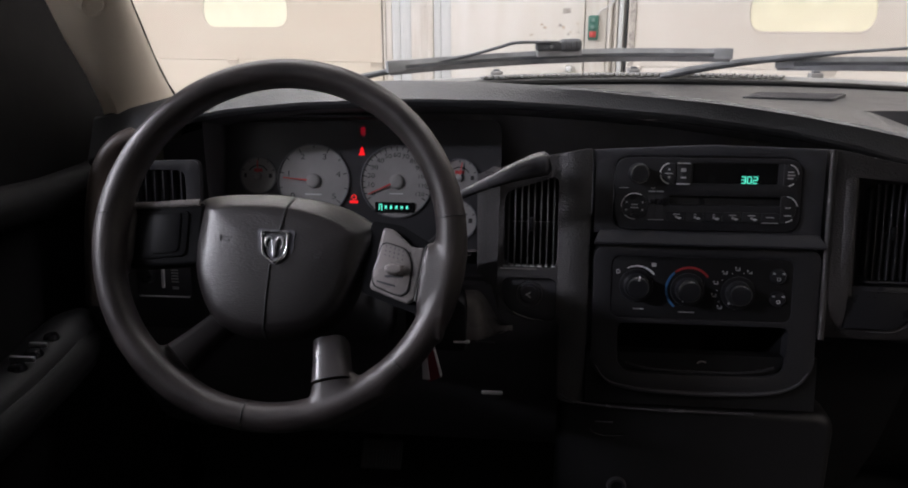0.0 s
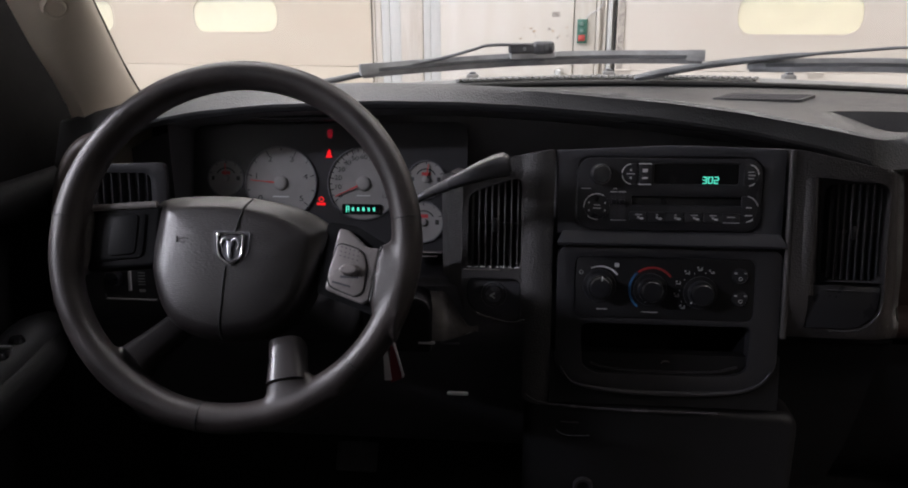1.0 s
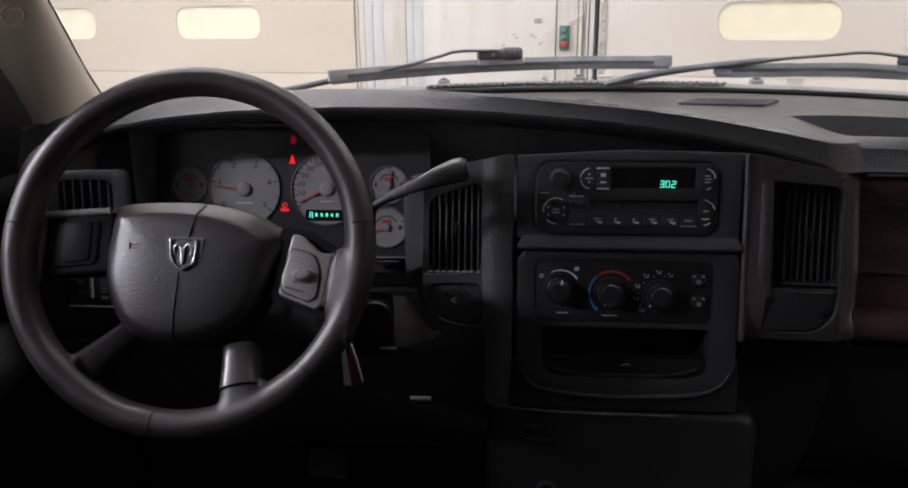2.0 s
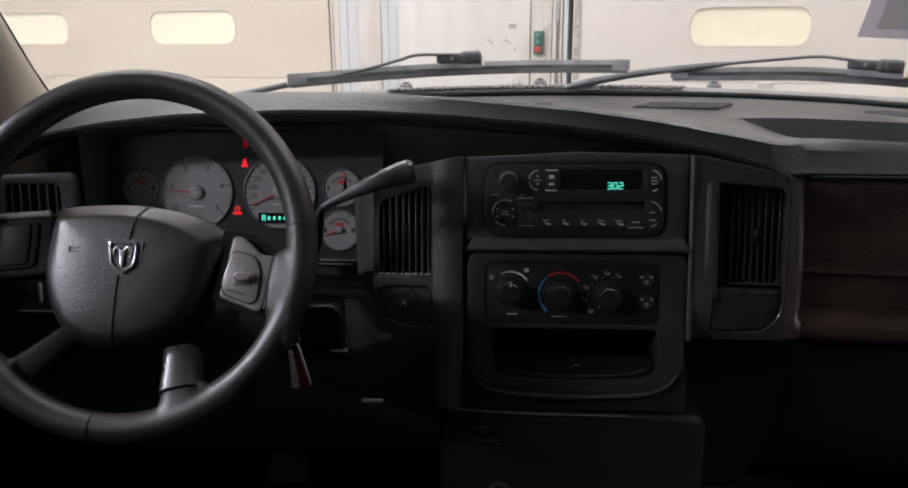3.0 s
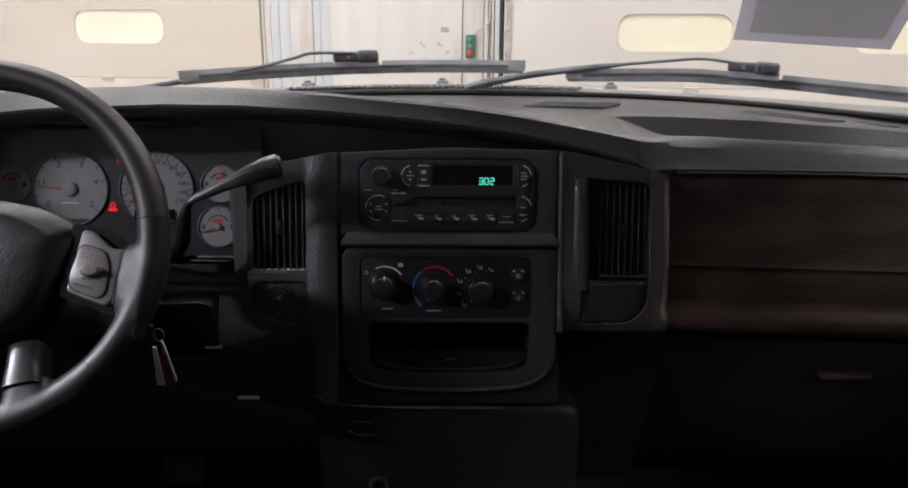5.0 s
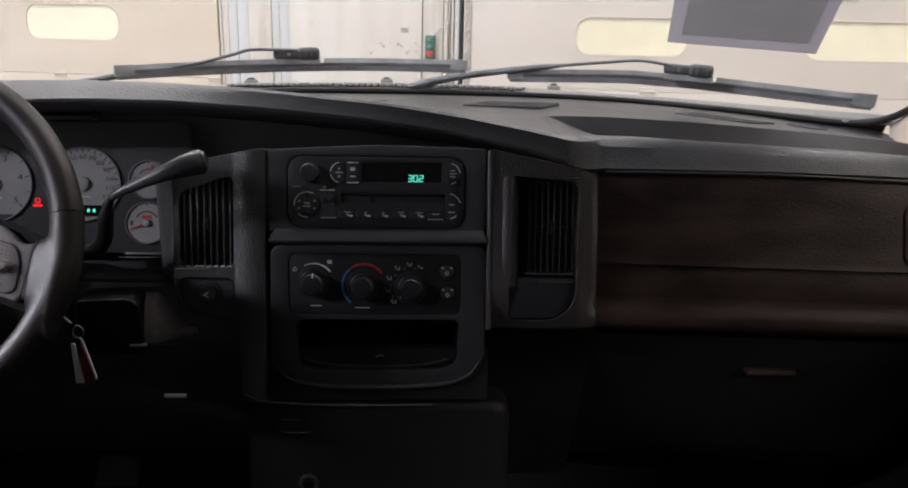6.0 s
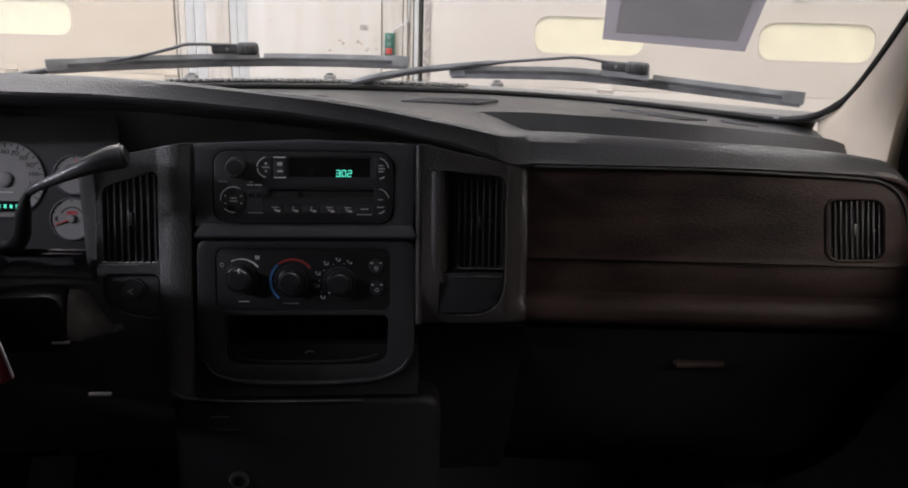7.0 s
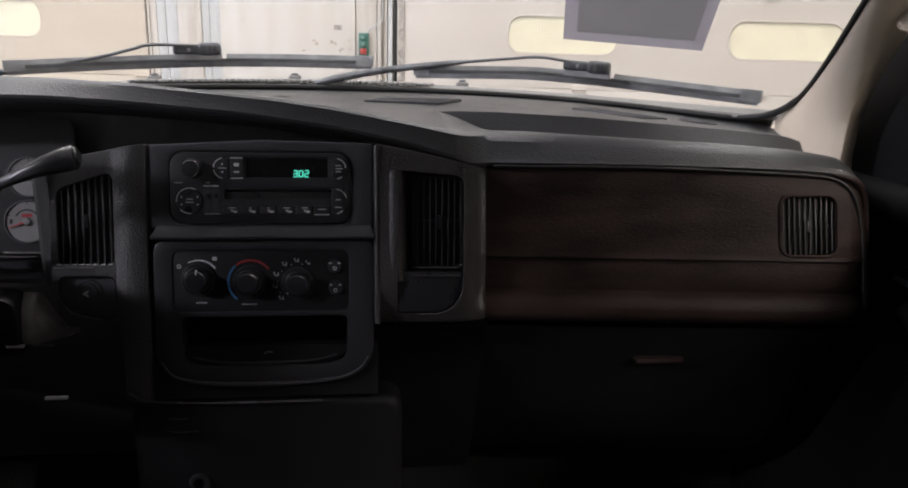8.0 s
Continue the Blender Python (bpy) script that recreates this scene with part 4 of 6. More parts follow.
def on_panel(x, z, off):
    e = max(0, x - 1.055) / 0.053
    return Vector((x, lerp([(1.19, 0.980), (1.276, 1.003), (1.385, 1.037)], z) + panel_set(x) + 0.06 * e ** 2.2 - off, z))


rim_path = smooth_path([on_panel(x, z, 0.001) for x, z in ((0.54, 1.3930), (0.76, 1.3950), (0.91, 1.3920), (0.995, 1.3890), (1.030, 1.3845), (1.050, 1.374), (1.063, 1.355), (1.070, 1.325), (1.076, 1.27), (1.079, 1.20))], 6)
part("panel_gap", tube(rim_path, 0.0024, 8), M_SEAL, dash)
wrap = smooth_path([on_panel(x, z, 0.000) for x, z in ((1.030, 1.3905), (1.062, 1.382), (1.078, 1.362), (1.085, 1.328), (1.090, 1.27), (1.093, 1.20))], 6)
part("panel_wrap", tube(wrap, [min(0.0062, 0.0015 + 0.0006 * i) for i in range(len(wrap))], 10), M_PANEL, dash)
rows = []
for x in np.linspace(0.532, 1.098, 24):
    d, e = panel_set(x), max(0, x - 1.055) / 0.053
    rows.append([Vector((x, y + d + 0.06 * e ** 2.2, z)) for y, z in ((1.034, 1.1645), (1.022, 1.158), (1.030, 1.138), (1.052, 1.10), (1.085, 1.04), (1.14, 0.93), (1.22, 0.84), (1.36, 0.80))])
part("glove_box", loft(rows), M_LOWBLACK, dash, "black glove box lid under the panel", angle=50)
gl = part("glove_latch", box(0.772, 0.848, 1.018, 1.045, 1.0895, 1.0985, 0.003), M_PANEL, dash, "brown-grey glove box latch")
# Near-black filler where the dash sinks into shade below the column.
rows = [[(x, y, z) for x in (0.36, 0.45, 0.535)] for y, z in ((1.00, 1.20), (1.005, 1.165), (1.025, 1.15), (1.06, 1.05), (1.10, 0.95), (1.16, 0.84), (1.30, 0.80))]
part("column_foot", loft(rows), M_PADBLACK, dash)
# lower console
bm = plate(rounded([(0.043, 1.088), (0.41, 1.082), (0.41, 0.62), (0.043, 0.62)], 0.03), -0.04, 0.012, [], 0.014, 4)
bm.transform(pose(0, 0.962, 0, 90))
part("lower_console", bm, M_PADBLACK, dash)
# Console's edge highlight, modelled as a thin pale tube.
part("console_edge_glint", tube(smooth_path([(0.043, 0.956, 1.096), (0.056, 0.950, 1.089), (0.080, 0.947, 1.0855), (0.17, 0.945, 1.082), (0.30, 0.945, 1.082)]), 0.0018, 8), M_GRIP, dash)
part("pull", tube(smooth_path([(0.088, 0.948, 1.046), (0.096, 0.945, 1.042), (0.11, 0.944, 1.0405), (0.133, 0.944, 1.0415)]), 0.0013, 8), M_SMOKED, dash)
part("pull", tube([(0.094, 0.949, 1.058), (0.118, 0.949, 1.0575)], 0.0010, 8), M_DASH, dash)
part("socket_ring", lathe([(0.008, 0.004), (0.012, 0.005), (0.014, 0.0)], 28, pose(0.128, 0.948, 0.960, 90)), M_RADIO, dash)
# lower cover beside the steering column, with a sharp upper edge, and the dark housing in front of it
rows = []
for x in np.linspace(-0.112, -0.022, 19):
    zt = 1.2285 - 0.046 * ease(x, -0.074, -0.024)
    fall = ease(x, -0.074, -0.024)
    rows.append([(x, 1.015, zt + 0.001), (x, 0.996 + 0.014 * fall, zt + 0.0005), (x, 0.986 + 0.018 * fall, zt - 0.001), (x, 0.972 + 0.022 * fall, zt - 0.006), (x, 0.961 + 0.026 * fall, zt - 0.015 + 0.006 * fall),
                 (x, 0.955 + 0.030 * fall, 1.190 - 0.010 * fall), (x, 0.953 + 0.032 * fall, 1.176 - 0.004 * fall), (x, 0.958 + 0.034 * fall, 1.167), (x, 1.02, 1.158)])
# Pale grey stands in for the bright reflection on the cover.
part("column_cover", loft(rows), M_SPOKE, dash, "lower column cover, pale grey for the light on it")
bm = plate(rounded([(-0.165, 1.155), (-0.0831, 1.155), (-0.0825, 1.2155), (-0.0866, 1.2275), (-0.1008, 1.2339), (-0.165, 1.2315)], 0.006), -0.05, 0.0, [], 0.004)
bm.transform(pose(0, 0.945, 0, 90))
part("column_housing", bm, M_LOWBLACK, dash)
# Bright edge lines of housing and pocket, drawn as pale tubes for highlights.
part("housing_glint", tube(smooth_path([(-0.1193, 0.9445, 1.2325), (-0.1008, 0.9445, 1.2337), (-0.0885, 0.9445, 1.2290)], 4), [0.0004] + [0.0009] * 7 + [0.0004], 8), M_GRIP, dash)
part("pocket_glint_arc", tube(smooth_path([ST @ Vector((*st(x, z), 0.0048)) for x, z in ((-0.0216, 1.2102), (-0.0065, 1.2041), (0.008, 1.2008), (0.0178, 1.2000))], 4), 0.0008, 8), M_SMOKED, dash)
part("pocket_glint_arc", tube([ST @ Vector((*st(x, z), 0.0048)) for x, z in ((0.0320, 1.2003), (0.0370, 1.2014), (0.0410, 1.2026))], 0.0007, 8), M_SMOKED, dash)
part("kick_trim", box(-0.10, -0.078, 0.944, 0.95, 1.168, 1.1715, 0.001), M_GREYINK, dash)
part("kick_trim", box(-0.070, -0.045, 0.948, 0.953, 1.167, 1.169, 0.0008), M_BEZEL, dash)
part("kick_trim", box(-0.062, -0.033, 0.946, 0.952, 1.0925, 1.0965, 0.001), M_GREYINK, dash)

# grilles let into the top of the dashboard
def top_grille(name, a, b, depth, label):
    """A slotted vent between the ends a and b of its middle line, flush with the dash top."""
    a, b = Vector(a), Vector(b)
    ux = (b - a).normalized()
    uz = ux.cross(Vector((0, 1, 0))).normalized()
    if uz.z < 0:
        uz = -uz
    uy = uz.cross(ux)
    c = (a + b) / 2
    gr = thing(name, label, "air vent", Matrix(((ux.x, uy.x, uz.x, c.x), (ux.y, uy.y, uz.y, c.y), (ux.z, uy.z, uz.z, c.z), (0, 0, 0, 1))), group="windscreen vents")
    n, sk = (b - a).length, depth * 0.15
    out = rounded([(-n / 2 - sk, -depth / 2), (n / 2 - sk, -depth / 2), (n / 2 + sk, depth / 2), (-n / 2 + sk, depth / 2)], 0.008)
    part("surround", plate([(p[0] * 1.02, p[1] * 1.06) for p in out], -0.006, 0.0012, [out], 0.0005), M_TOP, gr)
    part("recess", plate(out, -0.006, 0.0004), M_DARK, gr)
    for k in range(5):
        yy = -depth / 2 + depth * (k + 0.5) / 5
        part("slat", box(-n / 2 + 0.006 + yy * 0.3, n / 2 - 0.006 + yy * 0.3, yy - 0.0030, yy + 0.0030, 0.0003, 0.0012, 0.0003, 1), M_DARK, gr)
    return gr


top_grille("defroster_vent", (0.383, 1.432, 1.4492), (0.518, 1.392, 1.4512), 0.085, "black slotted windscreen vent let into the dash top")
top_grille("defroster_vent", (0.757, 1.345, 1.4462), (0.860, 1.262, 1.4390), 0.070, "black slotted windscreen vent let into the dash top")
sp = thing("dash_speaker", "round black speaker grille in the dash top", "speaker", pose(0.948, 1.284, 1.4304, 0, 5.5, 0))
part("grille", lathe([(0, 0.0034), (0.032, 0.0030), (0.037, -0.004)], 36), M_DARK, sp)
se = thing("light_sensor", "small round black light sensor on the dash top", "sensor", pose(0.205, 1.468, 1.4478))
part("dome", lathe([(0, 0.003), (0.014, 0.0025), (0.020, 0.0)], 30), M_BLACK, se)


# ---- air vents ----
def air_vent(name, m, w, h, n, label, shape=None, r=0.010, tabs=True, depth=0.030, deep=0.0, slat=None, thin=0.015, slope=0.0):
    """An air vent: a dark box, upright slats, a thumb tab and a lower bead."""
    v = thing(name, label, "air vent", m, group="dashboard air vents")
    shape = shape or rrect(0, 0, w, h, r)
    shape = [(x, y + (slope * (x - w / 2) if y > 0 else 0.0)) for x, y in shape]
    slat = slat or M_BEZEL
    bm = loft([[(x, y, 0.0) for x, y in shape], [(x * 0.96, y * 0.97, -depth) for x, y in shape]], closed=True)
    bm.faces.new([q for q in bm.verts if q.co.z < -depth * 0.9])
    part("housing", bm, M_DARK, v)
    for i in range(n):
        x = -w / 2 + w * (i + 0.6) / (n + 0.2)
        t = abs(x) / (w / 2)
        hh = h / 2 - r * max(0, (t - (1 - 2 * r / w)) / (2 * r / w + 1e-6)) ** 2 * 0.8
        part("slat", box(x - 0.0009, x + 0.0009, -hh + 0.001, hh - 0.001 + slope * (x - w / 2), -0.001 - thin - deep, -0.001 - deep, 0.0004, 1), slat, v)
    part("cross_slat", box(-w / 2, w / 2, -0.0015, 0.0015, -0.024, -0.018), M_BLACK, v)
    if tabs:
        part("thumb_tab", box(-0.0028, 0.0028, -0.009, 0.009, -0.006 - deep, 0.001 - deep, 0.0015), M_KNOB, v)
    return v


# Slats are palest in this vent, their lit edges put into the colour.
air_vent("air_vent", ST @ pose(-0.2250, -0.0755, -0.001), 0.070, 0.1300, 8, "black upright-slatted air vent beside the column", r=0.012, slat=M_SLAT, slope=0.32)
air_vent("air_vent", RM @ pose(0.2345, -0.0775, -0.006), 0.070, 0.126, 8, "black upright-slatted air vent beside the radio", r=0.014, deep=0.010, depth=0.036, slat=M_DASH)
gx = 0.992
air_vent("air_vent", face_frame(gx, 1.0097 + panel_set(gx) + 0.004, 1.3200, 16.5) @ pose(0, 0, 0.0, 0, -5, 0), 0.080, 0.085, 10, "black upright-slatted air vent at the passenger end", r=0.016, thin=0.007, deep=0.003, slat=M_RADIO)
air_vent("air_vent", F_LEFT @ pose(0.001, 0.0008, -0.002), 0.080, 0.050, 6, "small black upright-slatted air vent at the driver's end", r=0.012, tabs=False)
vt = face_frame(gx, 1.0097 + panel_set(gx) + 0.004, 1.3200, 16.5) @ pose(0, 0, 0.0, 0, -5, 0)
bm = plate(rrect(0, 0, 0.0865, 0.0915, 0.018), -0.020, 0.0016, [rrect(0, 0, 0.079, 0.084, 0.015)], 0.0012)
bm.transform(vt)
part("vent_surround", bm, M_PANEL, dash)
for k in range(8):
    part("vent_bead", box(-0.0032, 0.0032, -0.0006, 0.0006, 0, 0.0015, 0.0003, 1, ST @ pose(-0.258 + k * 0.0090, -0.1312, 0.0032)), M_WHITEINK, dash)
part("vent_sill", box(-0.0245, 0.0245, -0.0008, 0.0008, 0, 0.0025, 0.0005, 1, ST @ pose(-0.241, -0.1350, 0.003)), M_SPOKE, dash)

# power socket in the pocket beside the column
lt = thing("power_socket", "round black power socket with a ridged cap", "socket", ST @ pose(-0.225, -0.169, -0.003))
part("ring", lathe([(0.014, 0.004), (0.0165, 0.004), (0.0175, 0.0)], 32), M_BEZEL, lt)
part("cap", lathe([(0, 0.008), (0.011, 0.0075), (0.0135, 0.004), (0.0135, 0)], 32), M_BLACK, lt)
part("mark", merge(box(-0.006, 0.002, -0.001, 0.001, 0.008, 0.0085, 0, 1, pose(0, 0.002, 0, 0, 0, 35)), box(-0.006, 0.002, -0.001, 0.001, 0.008, 0.0085, 0, 1, pose(0, -0.003, 0, 0, 0, -35))), M_WHITEINK, lt)

# lamp switch panel at the driver's end
ls = thing("lamp_switch", "black headlamp switch panel with a dimmer wheel", "switch", F_LEFT @ pose(0.003, -0.126, 0.0))
part("panel", plate(rrect(0, 0, 0.078, 0.056, 0.005), -0.012, -0.003, [], 0.001), M_BLACK, ls)
part("knob", lathe([(0, 0.010), (0.010, 0.009), (0.012, -0.004)], 28, pose(-0.024, 0.002, 0)), M_KNOB, ls)
part("dimmer", box(-0.004, 0.000, -0.016, 0.012, -0.004, 0.001, 0.0008), M_GREYINK, ls)
for k in range(5):
    part("mark", box(0.010, 0.020, 0.009 - k * 0.0042, 0.0105 - k * 0.0042, -0.003, -0.0022), M_GREYINK, ls)
part("mark", box(0.011, 0.020, -0.018, -0.014, -0.003, -0.0022), M_GREYINK, ls)
# Glint along the panel's lower edge, put on as a pale strip.
part("edge", box(-0.037, 0.037, -0.029, -0.0275, -0.003, 0.002, 0.0005), M_GREYINK, ls)


# ---- the instrument cluster ----
CL = face_frame(-0.25, 1.086, 1.36, 14)
clu = thing("instrument_cluster", "instrument cluster with pale grey dials and red needles", "instrument cluster", CL)
out = rounded([(-0.205, -0.10), (0.205, -0.10), (0.205, 0.088), (-0.205, 0.080)], 0.02)
part("face_plate", plate(out, -0.006, 0.0), M_RADIO, clu)


def cl(x, z):
    return (x + 0.25, (z - 1.36) * 1.03)


def dial(name, x, z, r, cut, ticks, a0, a1, label):
    """A dial with its ring, ticks and face; cut: the height below which it is cut off."""
    u, v = cl(x, z)
    d = new(name)
    d.parent = clu
    tagged(d, label)
    d.matrix_basis = pose(u, v, 0.0)
    pts = [p for p in disc(0, 0, r, 72) if p[1] > cut]
    part("dial_face", plate(pts, 0.0, 0.0012), M_DIAL, d)
    part("ring", plate(disc(0, 0, r + 0.0022, 72), 0.0, 0.003, [disc(0, 0, r, 72)], 0.0006), M_DIALEDGE, d)
    bm = bmesh.new()
    bms = []
    for i in range(ticks):
        a = a0 + (a1 - a0) * i / (ticks - 1)
        long = i % 2 == 0
        bms.append(box(r * (0.86 if long else 0.91), r * 0.985, -0.0007, 0.0007, 0.0012, 0.0016, 0, 1, pose(0, 0, 0, 0, 0, a)))
    bm.free()
    part("ticks", merge(*bms), M_INK, d)
    return d


def needle(d, r, a, tail=0.2):
    part("needle", merge(box(-r * tail, r * 0.45, -0.0011, 0.0011, 0.003, 0.0045, 0, 1, pose(0, 0, 0, 0, 0, a)),
                         box(r * 0.45, r, -0.0007, 0.0007, 0.003, 0.004, 0, 1, pose(0, 0, 0, 0, 0, a))), M_NEEDLE, d, "red pointer needle")
    part("hub", lathe([(0, 0.0052), (0.15 * r, 0.0051), (0.20 * r, 0.0046), (0.235 * r, 0.0030), (0.24 * r, 0.001)], 32), M_DIAL, d)


tach = dial("rev_counter", -0.321, 1.356, 0.0525, -0.044, 11, 218, -38, "round pale grey rev counter reading near idle")
for i, ch in enumerate("012345"):
    a = radians(216 - 252 * i / 5)
    words(ch, 0.0115, pose(0.0385 * math.cos(a), 0.0385 * math.sin(a), 0.0013) @ Matrix.Diagonal((1.3, 1, 1, 1)), M_INK, "numeral", tach)
needle(tach, 0.046, 175)
part("caption", box(-0.012, 0.012, -0.021, -0.019, 0.0012, 0.0015), M_GREYINK, tach)
speed = dial("speedometer", -0.197, 1.357, 0.0515, -0.060, 25, 212, -32, "round pale grey speedometer reading zero")
for i in range(13):
    a = radians(208 - 236 * i / 12)
    words(str(i * 10), 0.0096 if i < 10 else 0.0082, pose(0.0385 * math.cos(a), 0.0385 * math.sin(a), 0.0013) @ Matrix.Diagonal((1.2, 1, 1, 1)), M_INK, "numeral", speed)
needle(speed, 0.046, 205)
part("caption", box(-0.010, 0.010, -0.0185, -0.017, 0.0012, 0.0015), M_GREYINK, speed)
for x, z, r, nm, na in ((-0.405, 1.362, 0.026, "voltmeter", 92), (-0.105, 1.364, 0.026, "fuel_gauge", 80), (-0.108, 1.304, 0.028, "temperature_gauge", 200), (-0.408, 1.302, 0.027, "oil_gauge", 85)):
    d = dial(nm, x, z, r, -1, 5, 160, 20, "small pale grey gauge with a red pointer")
    part("scale", plate([(r * 0.62 * math.cos(a), r * 0.62 * math.sin(a)) for a in np.linspace(0.5, 2.64, 14)] + [(r * 0.55 * math.cos(a), r * 0.55 * math.sin(a)) for a in np.linspace(2.64, 0.5, 14)], 0.0012, 0.0016), M_INK, d)
    part("symbol", box(-r * 0.25, r * 0.25, r * 0.22, r * 0.40, 0.0012, 0.0016, 0.0), M_REDINK, d)
    part("letter", box(-r * 0.82, -r * 0.68, -r * 0.12, r * 0.12, 0.0012, 0.0016), M_INK, d)
    part("letter", box(r * 0.62, r * 0.82, -r * 0.12, r * 0.12, 0.0012, 0.0016), M_INK, d)
    needle(d, r * 0.85, na, 0.1)
# odometer window: plain glowing bars for figures that cannot be read
u, v = cl(-0.199, 1.3205)
od = part("odometer", plate(rrect(u, v, 0.058, 0.0150, 0.002), 0.001, 0.004, [], 0.0005), M_GLOSS, clu, "dark odometer window with green figures")
bms = []
for k in range(6):
    x0 = u - 0.020 + k * 0.0078
    w, h = (0.0030, 0.0046) if k == 0 else (0.0021, 0.0026)
    bms += [box(x0 - w, x0 - w + 0.0012, v - h, v + h, 0.004, 0.0046), box(x0 + w - 0.0022, x0 + w - 0.001, v - h, v + h * 0.9, 0.004, 0.0046),
            box(x0 - w, x0 + w - 0.001, v - 0.0006, v + 0.0006, 0.004, 0.0046)]
    if k != 4:
        bms.append(box(x0 - w, x0 + w - 0.001, v + h - 0.0012, v + h, 0.004, 0.0046))
part("figures", merge(*bms), M_GREEN, od, "glowing green figures")
# warning lamps
u, v = cl(-0.249, 1.399)
part("seat_belt_lamp", merge(plate([(u - 0.005, v - 0.006), (u + 0.005, v - 0.006), (u + 0.0028, v - 0.001), (u + 0.0022, v + 0.003), (u, v + 0.007), (u - 0.0022, v + 0.003), (u - 0.0028, v - 0.001)], 0.0, 0.0012)), M_RED, clu, "glowing red warning lamp")
u, v = cl(-0.260, 1.331)
part("brake_lamp", merge(box(u - 0.0062, u + 0.0062, v - 0.0060, v - 0.0020, 0, 0.0012)), M_RED, clu, "glowing red warning lamp")
part("brake_ring", plate(disc(u, v + 0.0028, 0.0038, 24), 0, 0.0012, [disc(u, v + 0.0028, 0.0027, 24)]), M_ORANGE, clu, "glowing red warning lamp")
# Reflection of the red lamp, added as a faintly glowing patch.
u, v = cl(-0.248, 1.427)
part("lamp_reflection", plate(rrect(u, v, 0.007, 0.013, 0.003), 0.0, 0.001), M_DIMRED, clu, "red reflection of the warning lamp, made as a dim glow")
part("lower_bead", merge(box(0.118, 0.172, -0.1015, -0.0995, 0.0, 0.02, 0.0005), box(0.112, 0.165, -0.1065, -0.105, 0.0, 0.03, 0.0005)), M_SPOKE, clu)
# visor behind the dials
part("visor", merge(box(-0.12, 0.075, 0.086, 0.090, 0.0, 0.03, 0.001)), M_BLACK, clu)

# ---- steering wheel ----
SW = face_frame(-0.266, 0.7585, 1.362, 25.5)
wheel = thing("steering_wheel", "dark leather-wrapped steering wheel turned slightly clockwise", "steering wheel", SW)
RIM = SW.inverted() @ pose(-0.2650, 0.7555, 1.3645, 0, 0, 3.0) @ pose(0, 0, 0, 65.6)
RIM_R, RIM_W, RIM_D = 0.1835, 0.0158, 0.0192
rows = []
NW = 160
for i in range(NW):
    a = 2 * math.pi * i / NW
    deg = math.degrees(a) % 360
    fat = sum(math.exp(-(((deg - c + 180) % 360 - 180) / w) ** 2) for c, w in ((172, 20), (-14, 22), (232, 14), (298, 16)))
    row = []
    for k in range(20):
        b = 2 * math.pi * k / 20
        rad = RIM_R + (RIM_W + 0.0008 * fat) * math.cos(b) + (0.0015 * fat * math.cos(b) if math.cos(b) < 0 else 0)
        row.append((rad * math.cos(a), rad * math.sin(a), RIM_D * math.sin(b)))
    rows.append(row)
bm = loft(rows + rows[:1], closed=True)
bmesh.ops.remove_doubles(bm, verts=bm.verts[:], dist=1e-6)
bm.transform(RIM)


def web(inner, outer, wi, wo, ti, to, zi=-0.006):
    """A stub that carries a spoke into the rim: from inner to outer, half-widths wi to wo, half-thicknesses ti to to."""
    p, q = Vector((*inner, zi)), Vector((*outer, 0.0))
    d = (q - p).normalized()
    s = Vector((-d.y, d.x, 0)).normalized()
    up = d.cross(s)
    rows = []
    for t in np.linspace(0, 1, 9):
        c, w, h = p.lerp(q, t), wi + (wo - wi) * t ** 2.2, ti + (to - ti) * t
        rows.append([c + s * (w * math.copysign(abs(math.cos(a)) ** 0.6, math.cos(a))) + up * (h * math.copysign(abs(math.sin(a)) ** 0.7, math.sin(a))) for a in np.linspace(0, 2 * math.pi, 25)[:-1]])
    b = loft(rows, closed=True)
    b.verts.ensure_lookup_table()
    b.faces.new(b.verts[:24])
    b.faces.new(b.verts[-24:])
    return b


bm = merge(bm, web((-0.160, 0.001), (-0.188, 0.001), 0.037, 0.066, 0.0095, 0.014), web((0.1545, -0.032), (0.186, -0.036), 0.036, 0.066, 0.012, 0.015, -0.004),
           web((0.0665, -0.1390), (0.078, -0.172), 0.0230, 0.058, 0.017, 0.015, -0.006), web((-0.0975, -0.1240), (-0.120, -0.147), 0.0205, 0.056, 0.014, 0.015, -0.012))
rim = part("rim", bm, M_LEATHER, wheel, "dark grey stitched leather rim", angle=80)
blend = rim.modifiers.new("blend", "REMESH")
blend.mode, blend.voxel_size, blend.use_smooth_shade = "VOXEL", 0.0026, True
soft_blend = rim.modifiers.new("soften", "SMOOTH")
soft_blend.factor, soft_blend.iterations = 0.5, 10
for deg in (8, 172, 262, 316):
    a = radians(deg)
    ring = [RIM @ Vector(((RIM_R + (RIM_W - 0.0002) * math.cos(b)) * math.cos(a), (RIM_R + (RIM_W - 0.0002) * math.cos(b)) * math.sin(a), (RIM_D - 0.0002) * math.sin(b))) for b in np.linspace(0, 2 * math.pi, 25)]
    part("seam", tube(ring, 0.0008, 6, cap=False), M_SEAL, rim)

